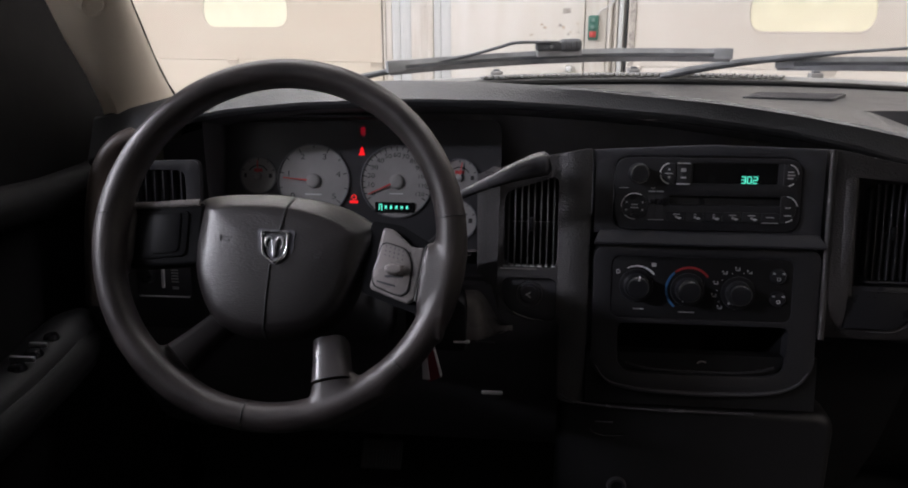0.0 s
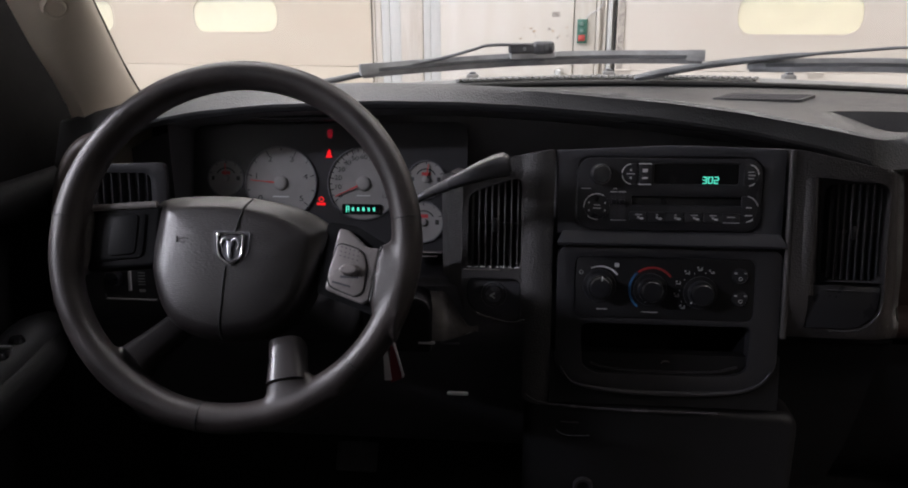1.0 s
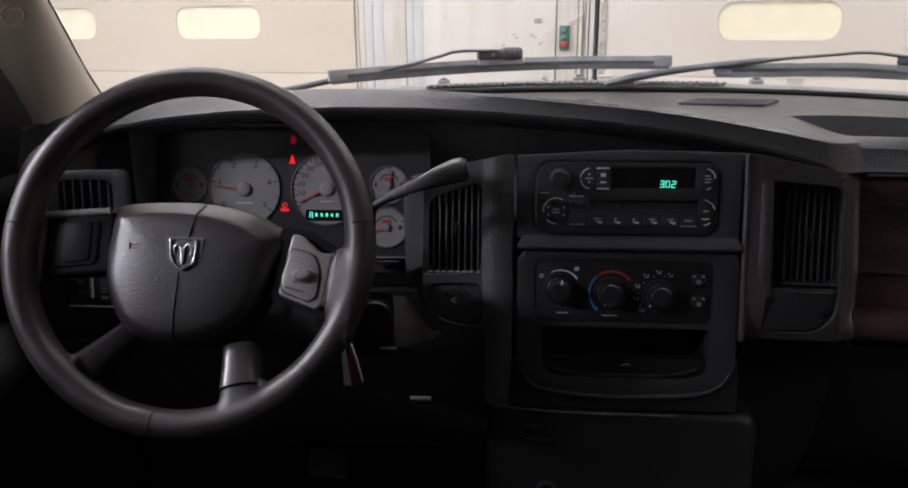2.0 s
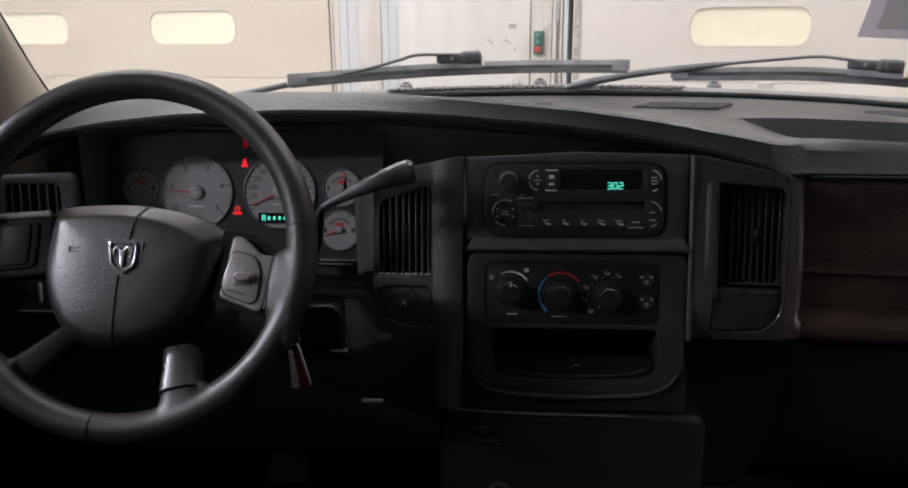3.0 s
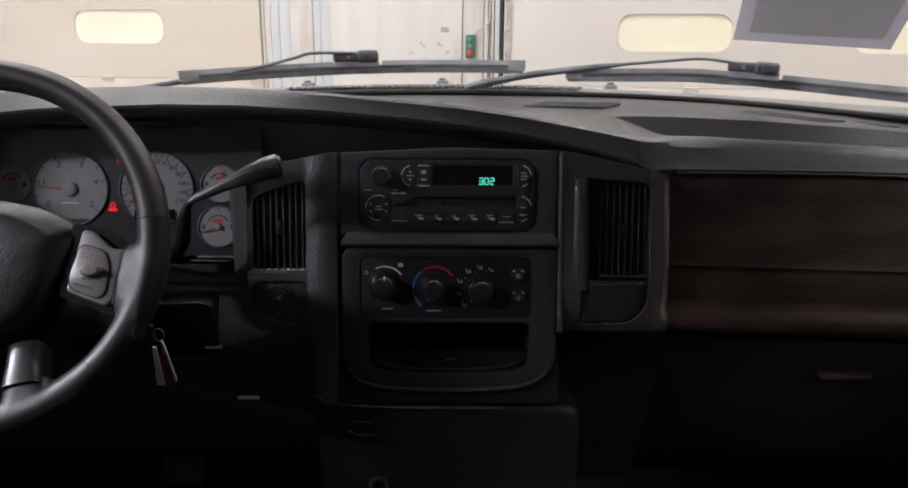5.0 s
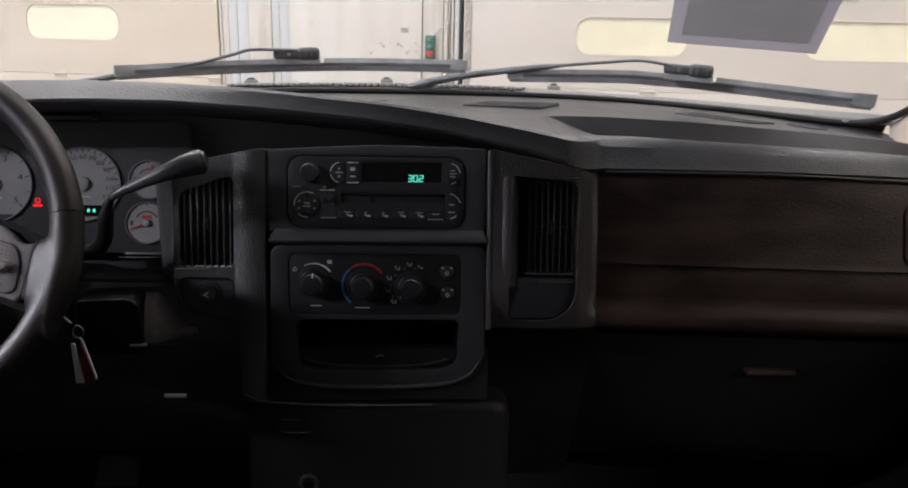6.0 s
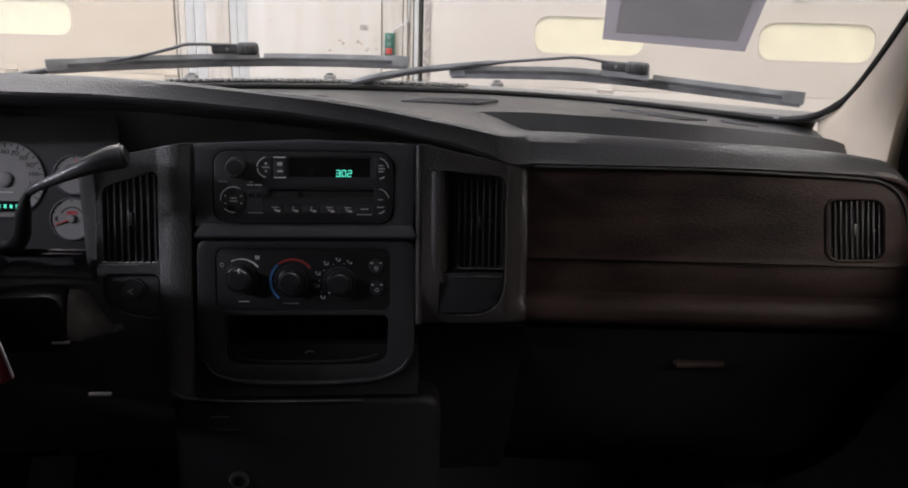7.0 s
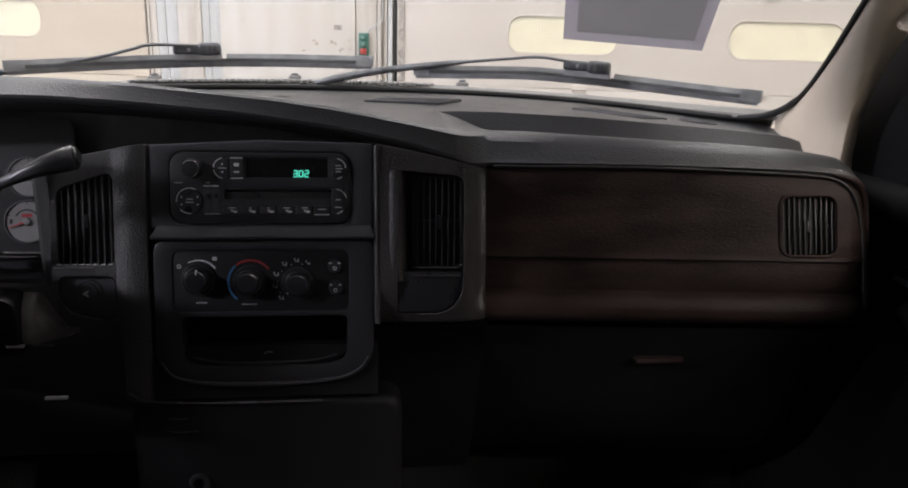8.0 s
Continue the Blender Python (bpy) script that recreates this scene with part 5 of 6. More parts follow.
PAD = [(-0.0995, 0.030), (-0.0975, 0.0425), (-0.089, 0.0490), (-0.0607, 0.0533), (-0.0087, 0.0543), (0.0367, 0.0489), (0.0692, 0.0401), (0.092, 0.0285), (0.1045, 0.0185), (0.1030, 0.004), (0.0966, -0.012), (0.0866, -0.0405), (0.0701, -0.0727),
       (0.0402, -0.0950), (-0.0030, -0.1045), (-0.0348, -0.1018), (-0.0645, -0.0889), (-0.0829, -0.0637), (-0.0945, -0.028), (-0.0990, 0.006)]
PADS = [(p.x, p.y) for p in smooth_path([Vector((*p, 0)) for p in PAD + PAD[:1]], 5)[:-1]]
PC = (0.004, -0.022)
DOME = [(1.0, -0.040), (1.0, -0.0165), (0.985, -0.0130), (0.95, -0.0080), (0.90, -0.0024), (0.85, 0.0028), (0.80, 0.0076), (0.775, 0.0096), (0.755, 0.0108), (0.73, 0.0117), (0.62, 0.0141), (0.35, 0.0159), (0.06, 0.0163)]


def pad_height(x, y):
    d = Vector((x - PC[0], y - PC[1]))
    best = 1.0
    a = math.atan2(d.y, d.x)
    for p in PADS:
        if abs((math.atan2(p[1] - PC[1], p[0] - PC[0]) - a + math.pi) % (2 * math.pi) - math.pi) < 0.05:
            best = math.hypot(p[0] - PC[0], p[1] - PC[1])
    return lerp(sorted((s, h) for s, h in DOME[1:]) if y > 0.02 else SOFT, min(1, d.length / best))


SOFT = [(0.06, 0.0163), (0.35, 0.0160), (0.62, 0.0148), (0.79, 0.0122), (0.84, 0.0108), (0.87, 0.0094), (0.90, 0.0072), (0.94, 0.0022), (0.98, -0.0075), (0.99, -0.0130), (1.0, -0.0300)]


def dome(s, h, edge):
    """Height of the cover: bevelled along its upper edge, rounded elsewhere; edge: how high the outline lies there."""
    if h < -0.035 or s < 0.1:
        return h
    w = ease(edge, -0.045, 0.044)
    return h * w + lerp(SOFT, s) * (1 - w)


rows = [[(PC[0] + (x - PC[0]) * s, PC[1] + (y - PC[1]) * s, dome(s, h, y)) for x, y in PADS] for s, h in DOME]
bm = loft(rows, closed=True)
bm.faces.new([v for v in bm.verts if abs(v.co.z - 0.0163) < 1e-5])
hub = part("airbag_cover", bm, M_HUB, wheel, "grained dark grey airbag cover")
for a, b in (((0.011, 0.050), (0.005, 0.010)), ((-0.003, -0.026), (-0.007, -0.102))):
    pts = [Vector(a).lerp(Vector(b), t) for t in np.linspace(0, 1, 10)]
    part("tear_seam", tube([(p.x, p.y, pad_height(p.x, p.y) + 0.0002) for p in pts], 0.0013, 6), M_SEAL, hub)
for x, y in ((-0.053, 0.001), (0.046, -0.015)):
    h = pad_height(x, y)
    part("horn_mark", merge(box(x - 0.006, x - 0.005, y - 0.003, y + 0.003, h - 0.001, h + 0.0003), box(x - 0.003, x + 0.006, y + 0.001, y + 0.002, h - 0.001, h + 0.0003),
                            box(x - 0.003, x + 0.004, y - 0.003, y - 0.002, h - 0.001, h + 0.0003)), M_SEAL, hub)
EM = pose(0.001, -0.0065, pad_height(0, -0.006))
emb = part("emblem_recess", plate(rounded([(-0.020, 0.018), (0.021, 0.017), (0.020, -0.006), (0.002, -0.021), (-0.017, -0.006)], 0.004), -0.002, 0.0006), M_BLACK, hub)
emb.matrix_basis = EM
SHIELD = rounded([(x * 0.86, y) for x, y in [(-0.0180, 0.0160), (0.0185, 0.0155), (0.0175, -0.006), (0.0145, -0.0125), (0.0015, -0.0195), (-0.0115, -0.0125), (-0.0150, -0.006)]], 0.004)
bm = plate(SHIELD, 0.0, 0.0030, [[(x * 0.82 + 0.0001, y * 0.82) for x, y in SHIELD]], 0.0006)
part("shield_rim", bm, M_CHROME, emb, "bright chrome badge edge")
part("shield_field", plate([(x * 0.9, y * 0.9) for x, y in SHIELD], 0.0002, 0.0010), M_BLACK, emb)
for s in (1, -1):
    horn = smooth_path([(s * 0.0020, 0.0060, 0.0016), (s * 0.0050, 0.0088, 0.0020), (s * 0.0086, 0.0070, 0.0022), (s * 0.0095, 0.0020, 0.0020), (s * 0.0076, -0.0020, 0.0016)], 5)
    part("badge_relief", tube(horn, [0.0006 + 0.0009 * math.sin(math.pi * min(1.0, 0.15 + i / (len(horn) - 1))) for i in range(len(horn))], 8), M_SILVER, emb, "raised silver badge shape")
wedge = plate(rounded([(-0.0036, 0.0060), (0.0036, 0.0060), (0.0020, -0.0020), (0.0026, -0.0080), (0.0012, -0.0115), (-0.0006, -0.0115), (-0.0018, -0.0080), (-0.0020, -0.0020)], 0.0012), 0.0008, 0.0036, [], 0.0010)
part("badge_relief", wedge, M_SILVER, emb, "raised silver badge shape")


def spoke(name, outline, z0, z1, material, label="", bevel=0.005):
    bm = plate(outline, z0, z1, [], bevel, 3)
    return part(name, bm, material, wheel, label)


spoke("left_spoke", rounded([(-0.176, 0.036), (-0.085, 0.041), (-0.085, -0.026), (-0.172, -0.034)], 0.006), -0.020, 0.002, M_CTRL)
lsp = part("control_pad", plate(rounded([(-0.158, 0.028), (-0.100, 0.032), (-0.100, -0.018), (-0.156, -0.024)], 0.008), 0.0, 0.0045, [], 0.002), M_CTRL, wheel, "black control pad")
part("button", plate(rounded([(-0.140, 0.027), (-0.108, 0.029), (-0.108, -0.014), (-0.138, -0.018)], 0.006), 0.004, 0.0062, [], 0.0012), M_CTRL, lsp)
# Sheen on the spoke's top edge, put in as a paler tube.
part("spoke_sheen", tube([(-0.168, 0.0345, 0.001), (-0.13, 0.0375, 0.002), (-0.09, 0.0405, 0.002)], 0.0040, 10), M_SPOKE, wheel)
# Its light grey also carries the light on this angled spoke.
spoke("right_spoke", rounded([(0.1120, 0.0185), (0.1240, 0.0160), (0.1440, -0.0020), (0.1575, -0.0020), (0.1485, -0.0560), (0.1415, -0.0615), (0.1000, -0.0465)], 0.005), -0.022, 0.004, M_SPOKE, "satin grey spoke, paler for the light on it")
part("spoke_joint", tube([(0.1585, 0.000, 0.0035), (0.1540, -0.028, 0.0040), (0.1490, -0.058, 0.0030)], 0.0014, 8), M_SEAL, wheel)
# Near-black plate standing for the shadowed gap round the spoke.
part("spoke_shadow_gap", plate(rounded([(0.098, 0.026), (0.130, 0.022), (0.168, 0.000), (0.158, -0.074), (0.090, -0.050)], 0.006), -0.020, -0.004), M_CTRL, wheel)
BTN = rounded([(0.112, 0.004), (0.140, -0.004), (0.146, -0.022), (0.143, -0.050), (0.134, -0.055), (0.104, -0.044), (0.102, -0.030)], 0.008)
cp = part("cruise_pad", plate([((x - 0.124) * 0.93 + 0.124, (y + 0.025) * 0.95 - 0.025) for x, y in BTN], 0.0035, 0.0062, [], 0.0015), M_SPOKE, wheel, "satin grey cruise control pad")
part("gap", plate(BTN, 0.003, 0.0045), M_SEAL, cp)
part("toggle", lathe([(0, 0.009), (0.006, 0.0085), (0.0085, 0.004), (0.009, 0)], 20, pose(0.127, -0.026, 0.006) @ Matrix.Diagonal((1.25, 0.7, 1, 1))), M_SPOKE, cp)
# Dark strip for the shade under the toggle.
part("toggle_shade", box(0.117, 0.136, -0.0345, -0.032, 0.0055, 0.0066), M_BLACK, cp)
part("lower_mark", box(-0.010, 0.010, -0.001, 0.001, 0.006, 0.0068, 0, 1, pose(0.1185, -0.041, 0, 0, 0, -14)), M_BLACK, cp)
for k in range(3):
    for j in range(5):
        part("dimple", lathe([(0, 0.0004), (0.0008, 0.0)], 8, pose(0.117 + j * 0.0045 - k * 0.0005, -0.002 - k * 0.0045 - j * 0.0012, 0.0062)), M_BLACK, cp)
# Lower spokes: darker tone on the left, lit tone on the right.
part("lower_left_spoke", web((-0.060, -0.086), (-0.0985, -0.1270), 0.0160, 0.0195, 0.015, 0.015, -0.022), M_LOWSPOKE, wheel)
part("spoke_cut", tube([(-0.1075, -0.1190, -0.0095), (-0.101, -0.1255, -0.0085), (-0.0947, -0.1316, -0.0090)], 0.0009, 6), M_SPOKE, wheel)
part("lower_right_spoke", web((0.0590, -0.1055), (0.0680, -0.1460), 0.0185, 0.0215, 0.020, 0.018, -0.020), M_SATIN, wheel, "satin dark grey lower spoke, paler as the lit one")


# ---- steering column, selector lever, keys ----
column = thing("steering_column", "black plastic steering column shroud", "steering column", SW)
rows = []
for z, w, h, dy in ((-0.030, 0.045, 0.045, -0.01), (-0.045, 0.066, 0.056, -0.014), (-0.10, 0.078, 0.062, -0.018), (-0.18, 0.080, 0.064, -0.022), (-0.30, 0.080, 0.066, -0.03)):
    rows.append([(x + 0.004, y, z) for x, y in rrect(0, dy, 2 * w, 2 * h, 0.03)])
bm = loft(rows, closed=True)
bm.faces.new([v for v in bm.verts if abs(v.co.z + 0.03) < 1e-6])
part("shroud", bm, M_BLACK, column)
part("key_cylinder", lathe([(0, 0.014), (0.013, 0.012), (0.016, 0.0), (0.016, -0.02)], 24, pose(0.086, -0.03, -0.10, 0, 90, 0)), M_BEZEL, column)
lever = thing("gear_lever", "dark grey column gear lever with a thick rounded grip", "gear lever")
lp = smooth_path([(-0.180, 1.00, 1.285), (-0.140, 0.955, 1.295), (-0.113, 0.930, 1.318), (-0.104, 0.922, 1.350), (-0.094, 0.920, 1.374), (-0.063, 0.920, 1.390), (-0.026, 0.922, 1.406), (0.001, 0.924, 1.4155), (0.018, 0.925, 1.4195)], 6)
rad = [lerp([(0, 0.010), (10, 0.010), (18, 0.009), (23, 0.0045), (26, 0.0052), (32, 0.0078), (38, 0.0125), (43, 0.0150), (47, 0.0152), (48, 0.0138)], i) for i in range(len(lp))]
part("stem", tube(lp[:25], rad[:25], 18), M_PADBLACK, lever)
part("grip", tube(lp[24:], rad[24:], 18), M_GRIP, lever, "dark grey glossy grip")
d = (lp[-1] - lp[-3]).normalized().to_track_quat("Z", "Y").to_matrix().to_4x4()
part("end_button", lathe([(0, 0.003), (0.0085, 0.0028), (0.0095, 0.0014), (0.0105, 0.003), (0.0118, 0.0020), (0.0125, -0.001)], 28, Matrix.Translation(lp[-1]) @ d), M_KNOB, lever)
keys = thing("key_ring", "keys with a red and white tag hanging from the ignition", "keys")
bm = plate([(-0.120, 1.212), (-0.113, 1.200), (-0.105, 1.166), (-0.121, 1.158)], 0, 0.002)
bm.transform(pose(0, 0.850, 0, 90))
part("red_tag", bm, M_TAGRED, keys, "dark red key tag")
bm = plate([(-0.1185, 1.222), (-0.1155, 1.219), (-0.1035, 1.170), (-0.1055, 1.1665)], 0.002, 0.004)
bm.transform(pose(0, 0.850, 0, 90))
part("tag_edge", bm, M_WHITEINK, keys, "white edge of the tag")
bm = plate([(-0.1285, 1.214), (-0.124, 1.214), (-0.1185, 1.164), (-0.1275, 1.164)], 0.0, 0.002)
bm.transform(pose(0, 0.846, 0, 90))
part("key_blade", bm, M_WHITEINK, keys, "pale key")
part("key", tube([(-0.172, 0.838, 1.290), (-0.150, 0.843, 1.268), (-0.128, 0.850, 1.238)], [0.006, 0.005, 0.002], 8, flat=0.4), M_SILVER, keys)
part("ring", tube([(-0.122 + 0.006 * math.cos(a), 0.852, 1.226 + 0.008 * math.sin(a)) for a in np.linspace(0, 6.28, 20)], 0.0009, 6, cap=False), M_WIPER, keys)

# ---- radio ----
radio = thing("car_radio", "black car radio with a green clock display showing 302", "radio", ST @ pose(0, 0, 0.0))
rface = part("faceplate", plate(RAD, -0.012, 0.0035, [rrect(0.032, -0.005, 0.106, 0.026, 0.002), rrect(0.029, -0.0395, 0.155, 0.012, 0.001)], 0.002), M_RADIO, radio)


def rp(x, z):
    return st(x, z)


part("display_window", plate(rrect(0.032, -0.005, 0.1055, 0.0255, 0.002), -0.004, 0.0015), M_SCREEN, radio, "glossy dark display window")
part("disc_slot", plate(rrect(0.029, -0.0395, 0.1545, 0.0115, 0.001), -0.012, -0.0015), M_KNOB, radio)
part("slot_flap", box(-0.048, 0.106, -0.0365, -0.034, -0.006, 0.0015, 0.0006), M_GLOSS, radio)
SEG = {"3": "abcdg", "0": "abcdef", "2": "abged"}


def digit(ch, cx, cy, w, h, t):
    s = {"a": (0, h, w, t), "g": (0, 0, w, t), "d": (0, -h, w, t), "b": (w, h / 2, t, h / 2), "c": (w, -h / 2, t, h / 2), "f": (-w, h / 2, t, h / 2), "e": (-w, -h / 2, t, h / 2)}
    out = []
    for k in SEG[ch]:
        x, y, a, b = s[k]
        a, b = (a, t * 0.5) if k in "agd" else (t * 0.5, b)
        x += 0.0002 * y / h
        out.append(box(cx + x - a, cx + x + a, cy + y - b, cy + y + b, 0.0016, 0.0022))
    return out


bms = []
for i, ch in enumerate("302"):
    bms += digit(ch, 0.0425 + i * 0.0074, -0.0125, 0.0024, 0.0040, 0.0013)
part("clock_digits", merge(*bms), M_GREEN, radio, "glowing green digits 302")
part("display_line", box(0.042, 0.060, -0.0205, -0.0196, 0.0016, 0.0019), M_DIMGREEN, radio, "dim green caption line")


def legend(x, y, w, h=0.0016, m=M_GREYINK, z=0.0037):
    return box(x - w / 2, x + w / 2, y - h / 2, y + h / 2, z - 0.0008, z + 0.0002)


kx, ky = rp(0.136, 1.394)
kb = part("volume_knob", lathe([(0, 0.017), (0.0095, 0.0165), (0.0115, 0.0145), (0.0125, 0.004), (0.0135, 0.002), (0.0135, 0)], 36, pose(kx, ky, 0.003)), M_KNOB, radio, "round black volume knob")
# Bright ring added for the glint round the knob's edge.
part("knob_glint", tube([(kx + 0.0108 * math.cos(a), ky + 0.0108 * math.sin(a), 0.0185) for a in np.linspace(0.0, 6.2832, 40)], 0.0005, 6, cap=False), M_SMOKED, kb)


def arc(cx, cy, r, a0, a1, w, z, n=18, rz=None):
    a = [radians(t) for t in np.linspace(a0, a1, n)]
    return plate([(cx + r * math.cos(t), cy + r * math.sin(t)) for t in a] + [(cx + (r - w) * math.cos(t), cy + (r - w) * math.sin(t)) for t in a[::-1]], z - 0.001, z)


def button(name, outline, z1=0.0055, mat=None, bevel=0.0009):
    return part(name, plate(outline, 0.001, z1, [], bevel), mat or M_RADIO, radio)


# seek and set keys beside the display, in an oval
ox, oy = rp(0.176, 1.3945)
b1 = button("seek_button", [(ox - 0.0005, oy + 0.013), (ox + 0.007, oy + 0.013), (ox + 0.007, oy - 0.013), (ox - 0.0005, oy - 0.013)] + [(ox + 0.0005 - 0.0135 * math.cos(t), oy - 0.013 * math.sin(t)) for t in np.linspace(1.45, -1.45, 14)])
each("outline", [arc(ox, oy, 0.0138, 100, 175, 0.0013, 0.0062), arc(ox, oy, 0.0138, 190, 262, 0.0013, 0.0062)], M_WHITEINK, b1)
each("legend", [legend(ox - 0.002, oy, 0.010, 0.0013, z=0.0058), legend(ox - 0.002, oy + 0.005, 0.0025, 0.0025, z=0.0058), legend(ox - 0.002, oy - 0.005, 0.0025, 0.0025, z=0.0058)], M_GREYINK, b1)
b2 = button("set_button", rrect(ox + 0.0165, oy, 0.017, 0.026, 0.002))
each("legend", [legend(ox + 0.016, oy + 0.0045, 0.0065, 0.0045, z=0.0058), legend(ox + 0.016, oy - 0.005, 0.007, 0.0022, z=0.0058)], M_GREYINK, b2)
each("outline", [legend(ox + 0.016, oy + 0.0132, 0.016, 0.0013, z=0.0058), legend(ox + 0.016, oy - 0.0132, 0.016, 0.0013, z=0.0058)], M_WHITEINK, b2)
ex, ey = rp(0.316, 1.3945)
b3 = button("tune_button", [(ex, ey - 0.013), (ex, ey + 0.013)][::-1] + [(ex + 0.004 + 0.0135 * math.cos(t), ey + 0.013 * math.sin(t)) for t in np.linspace(-1.5, 1.5, 14)])
each("legend", [legend(ex + 0.008, ey + 0.004, 0.007, z=0.0058), legend(ex + 0.009, ey, 0.009, z=0.0058), legend(ex + 0.008, ey - 0.004, 0.007, z=0.0058)], M_GREYINK, b3)
each("outline", [arc(ex + 0.004, ey, 0.0143, 5, 78, 0.0013, 0.0062), arc(ex + 0.004, ey, 0.0143, -80, -50, 0.0013, 0.0062)], M_WHITEINK, b3)
# round four-way key
wx, wy = rp(0.132, 1.3525)
b4 = button("four_way_button", disc(wx, wy, 0.0165, 40), 0.0065, bevel=0.0015)
each("outline", [arc(wx, wy, 0.0172, 60, 185, 0.0012, 0.0062), arc(wx, wy, 0.0172, 225, 275, 0.0012, 0.0062)], M_WHITEINK, b4)
each("legend", [legend(wx, wy + 0.002, 0.008, 0.0014, z=0.0068), legend(wx, wy - 0.002, 0.010, 0.0014, z=0.0068)], M_GREYINK, b4)
each("legend", [*[legend(wx + 0.0115 * math.cos(radians(t)), wy + 0.0105 * math.sin(radians(t)), 0.0022, 0.0022, z=0.0068) for t in (28, 152, 208, 332)]], M_GREYINK, b4)
for s in (1, -1):
    part("nub", lathe([(0, 0.002), (0.003, 0.0015), (0.0042, 0)], 18, pose(wx - 0.002, wy + s * 0.0115, 0.0065)), M_KNOB, b4)
# two slide tone controls
for k in range(2):
    sx, sy = rp(0.1535 + 0.0105 * k, 1.352)
    sl = part("tone_slider", plate(rrect(sx, sy, 0.009, 0.030, 0.001), 0.0035, 0.004), M_DARK, radio)
    part("slider_tip", box(sx - 0.003, sx + 0.003, sy + 0.004, sy + 0.010, 0.004, 0.008, 0.001), M_KNOB, sl)
each("legend", [legend(rp(0.1535, 0)[0], rp(0, 1.3715)[1], 0.009, 0.0016), legend(rp(0.164, 0)[0], rp(0, 1.3715)[1], 0.009, 0.0016), legend(rp(0.160, 0)[0], rp(0, 1.3355)[1], 0.020, 0.001)], M_GREYINK, radio)
each("legend", [legend(rp(0.118, 0)[0], rp(0, 1.3755)[1], 0.012, 0.001), legend(rp(0.155, 0)[0], rp(0, 1.3755)[1], 0.005, 0.001)], M_GREYINK, radio)
# row of preset keys
for k in range(6):
    bx, by = rp(0.1845 + 0.0235 * k, 1.3405)
    bt = button("preset_button", rrect(bx, by, 0.0218, 0.0125, 0.0015))
    if k < 5:
        each("legend", [legend(bx + 0.001, by + 0.0028, 0.009 if k in (0, 3, 4) else 0.003, 0.0012, z=0.0058), legend(bx + 0.001, by - 0.0006, 0.0028, 0.0030, z=0.0058)], M_GREYINK, bt)
        # White blob painted as the glint on the key.
        part("key_glint", lathe([(0, 0.0006), (0.0018, 0)], 12, pose(bx + 0.005, by - 0.0022, 0.0055) @ Matrix.Diagonal((1.6, 0.8, 1, 1))), M_WHITEINK, bt)
    else:
        each("legend", [legend(bx, by + 0.001, 0.010, 0.0012, z=0.0058), legend(bx, by - 0.0062, 0.020, 0.0010, z=0.0058)], M_GREYINK, bt)
fx, fy = rp(0.3145, 1.352)
b5 = button("function_button", [(fx, fy - 0.0165), (fx, fy + 0.0165)][::-1] + [(fx + 0.004 + 0.0155 * math.cos(t), fy + 0.0165 * math.sin(t)) for t in np.linspace(-1.5, 1.5, 14)])
each("legend", [legend(fx + 0.009, fy + 0.002, 0.007, z=0.0058), legend(fx + 0.009, fy - 0.008, 0.009, z=0.0058)], M_GREYINK, b5)
each("outline", [arc(fx + 0.004, fy, 0.0172, 15, 80, 0.0012, 0.0062), arc(fx + 0.004, fy, 0.0172, -80, -50, 0.0012, 0.0062)], M_WHITEINK, b5)

# ---- heater controls ----
heat = thing("heater_panel", "black heater panel with three rotary knobs and coloured arcs", "heater control", ST)
part("panel", plate(HV, -0.010, 0.0013, [], 0.0006), M_LOWBLACK, heat)


def heater_knob(x, z, label):
    u, v = st(x, z)
    k = new("rotary_knob")
    k.parent = heat
    k.matrix_basis = pose(u, v, 0.001)
    tagged(k, label)
    part("skirt", lathe([(0.019, 0.003), (0.0215, 0.0025), (0.022, 0.0)], 40), M_KNOB, k)
    part("grip", lathe([(0, 0.020), (0.012, 0.0195), (0.0145, 0.017), (0.0165, 0.003), (0.019, 0.002)], 40), M_KNOB, k)
    # Highlight on the grip's edge, made as a bright ring.
    part("grip_glint", tube([(0.0148 * math.cos(a), 0.0148 * math.sin(a), 0.0170) for a in np.linspace(0.0, 6.2832, 40)], 0.0006, 6, cap=False), M_SMOKED, k)
    return k, u, v


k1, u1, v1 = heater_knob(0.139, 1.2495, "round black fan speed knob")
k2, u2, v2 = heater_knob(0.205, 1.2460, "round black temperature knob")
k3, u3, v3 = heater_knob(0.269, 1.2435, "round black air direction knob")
part("pointer", box(-0.0008, 0.0008, 0.009, 0.0155, 0.0195, 0.0202, 0, 1, pose(0, 0, 0, 0, 0, -8)), M_WHITEINK, k1)
part("pointer", box(-0.0010, 0.0010, -0.001, 0.001, 0.0195, 0.0205, 0, 1, pose(-0.007, -0.014, -0.010)), M_WHITEINK, k2)
part("pointer", box(-0.0010, 0.0010, -0.001, 0.001, 0.0195, 0.0205, 0, 1, pose(-0.013, -0.012, -0.010)), M_WHITEINK, k3)
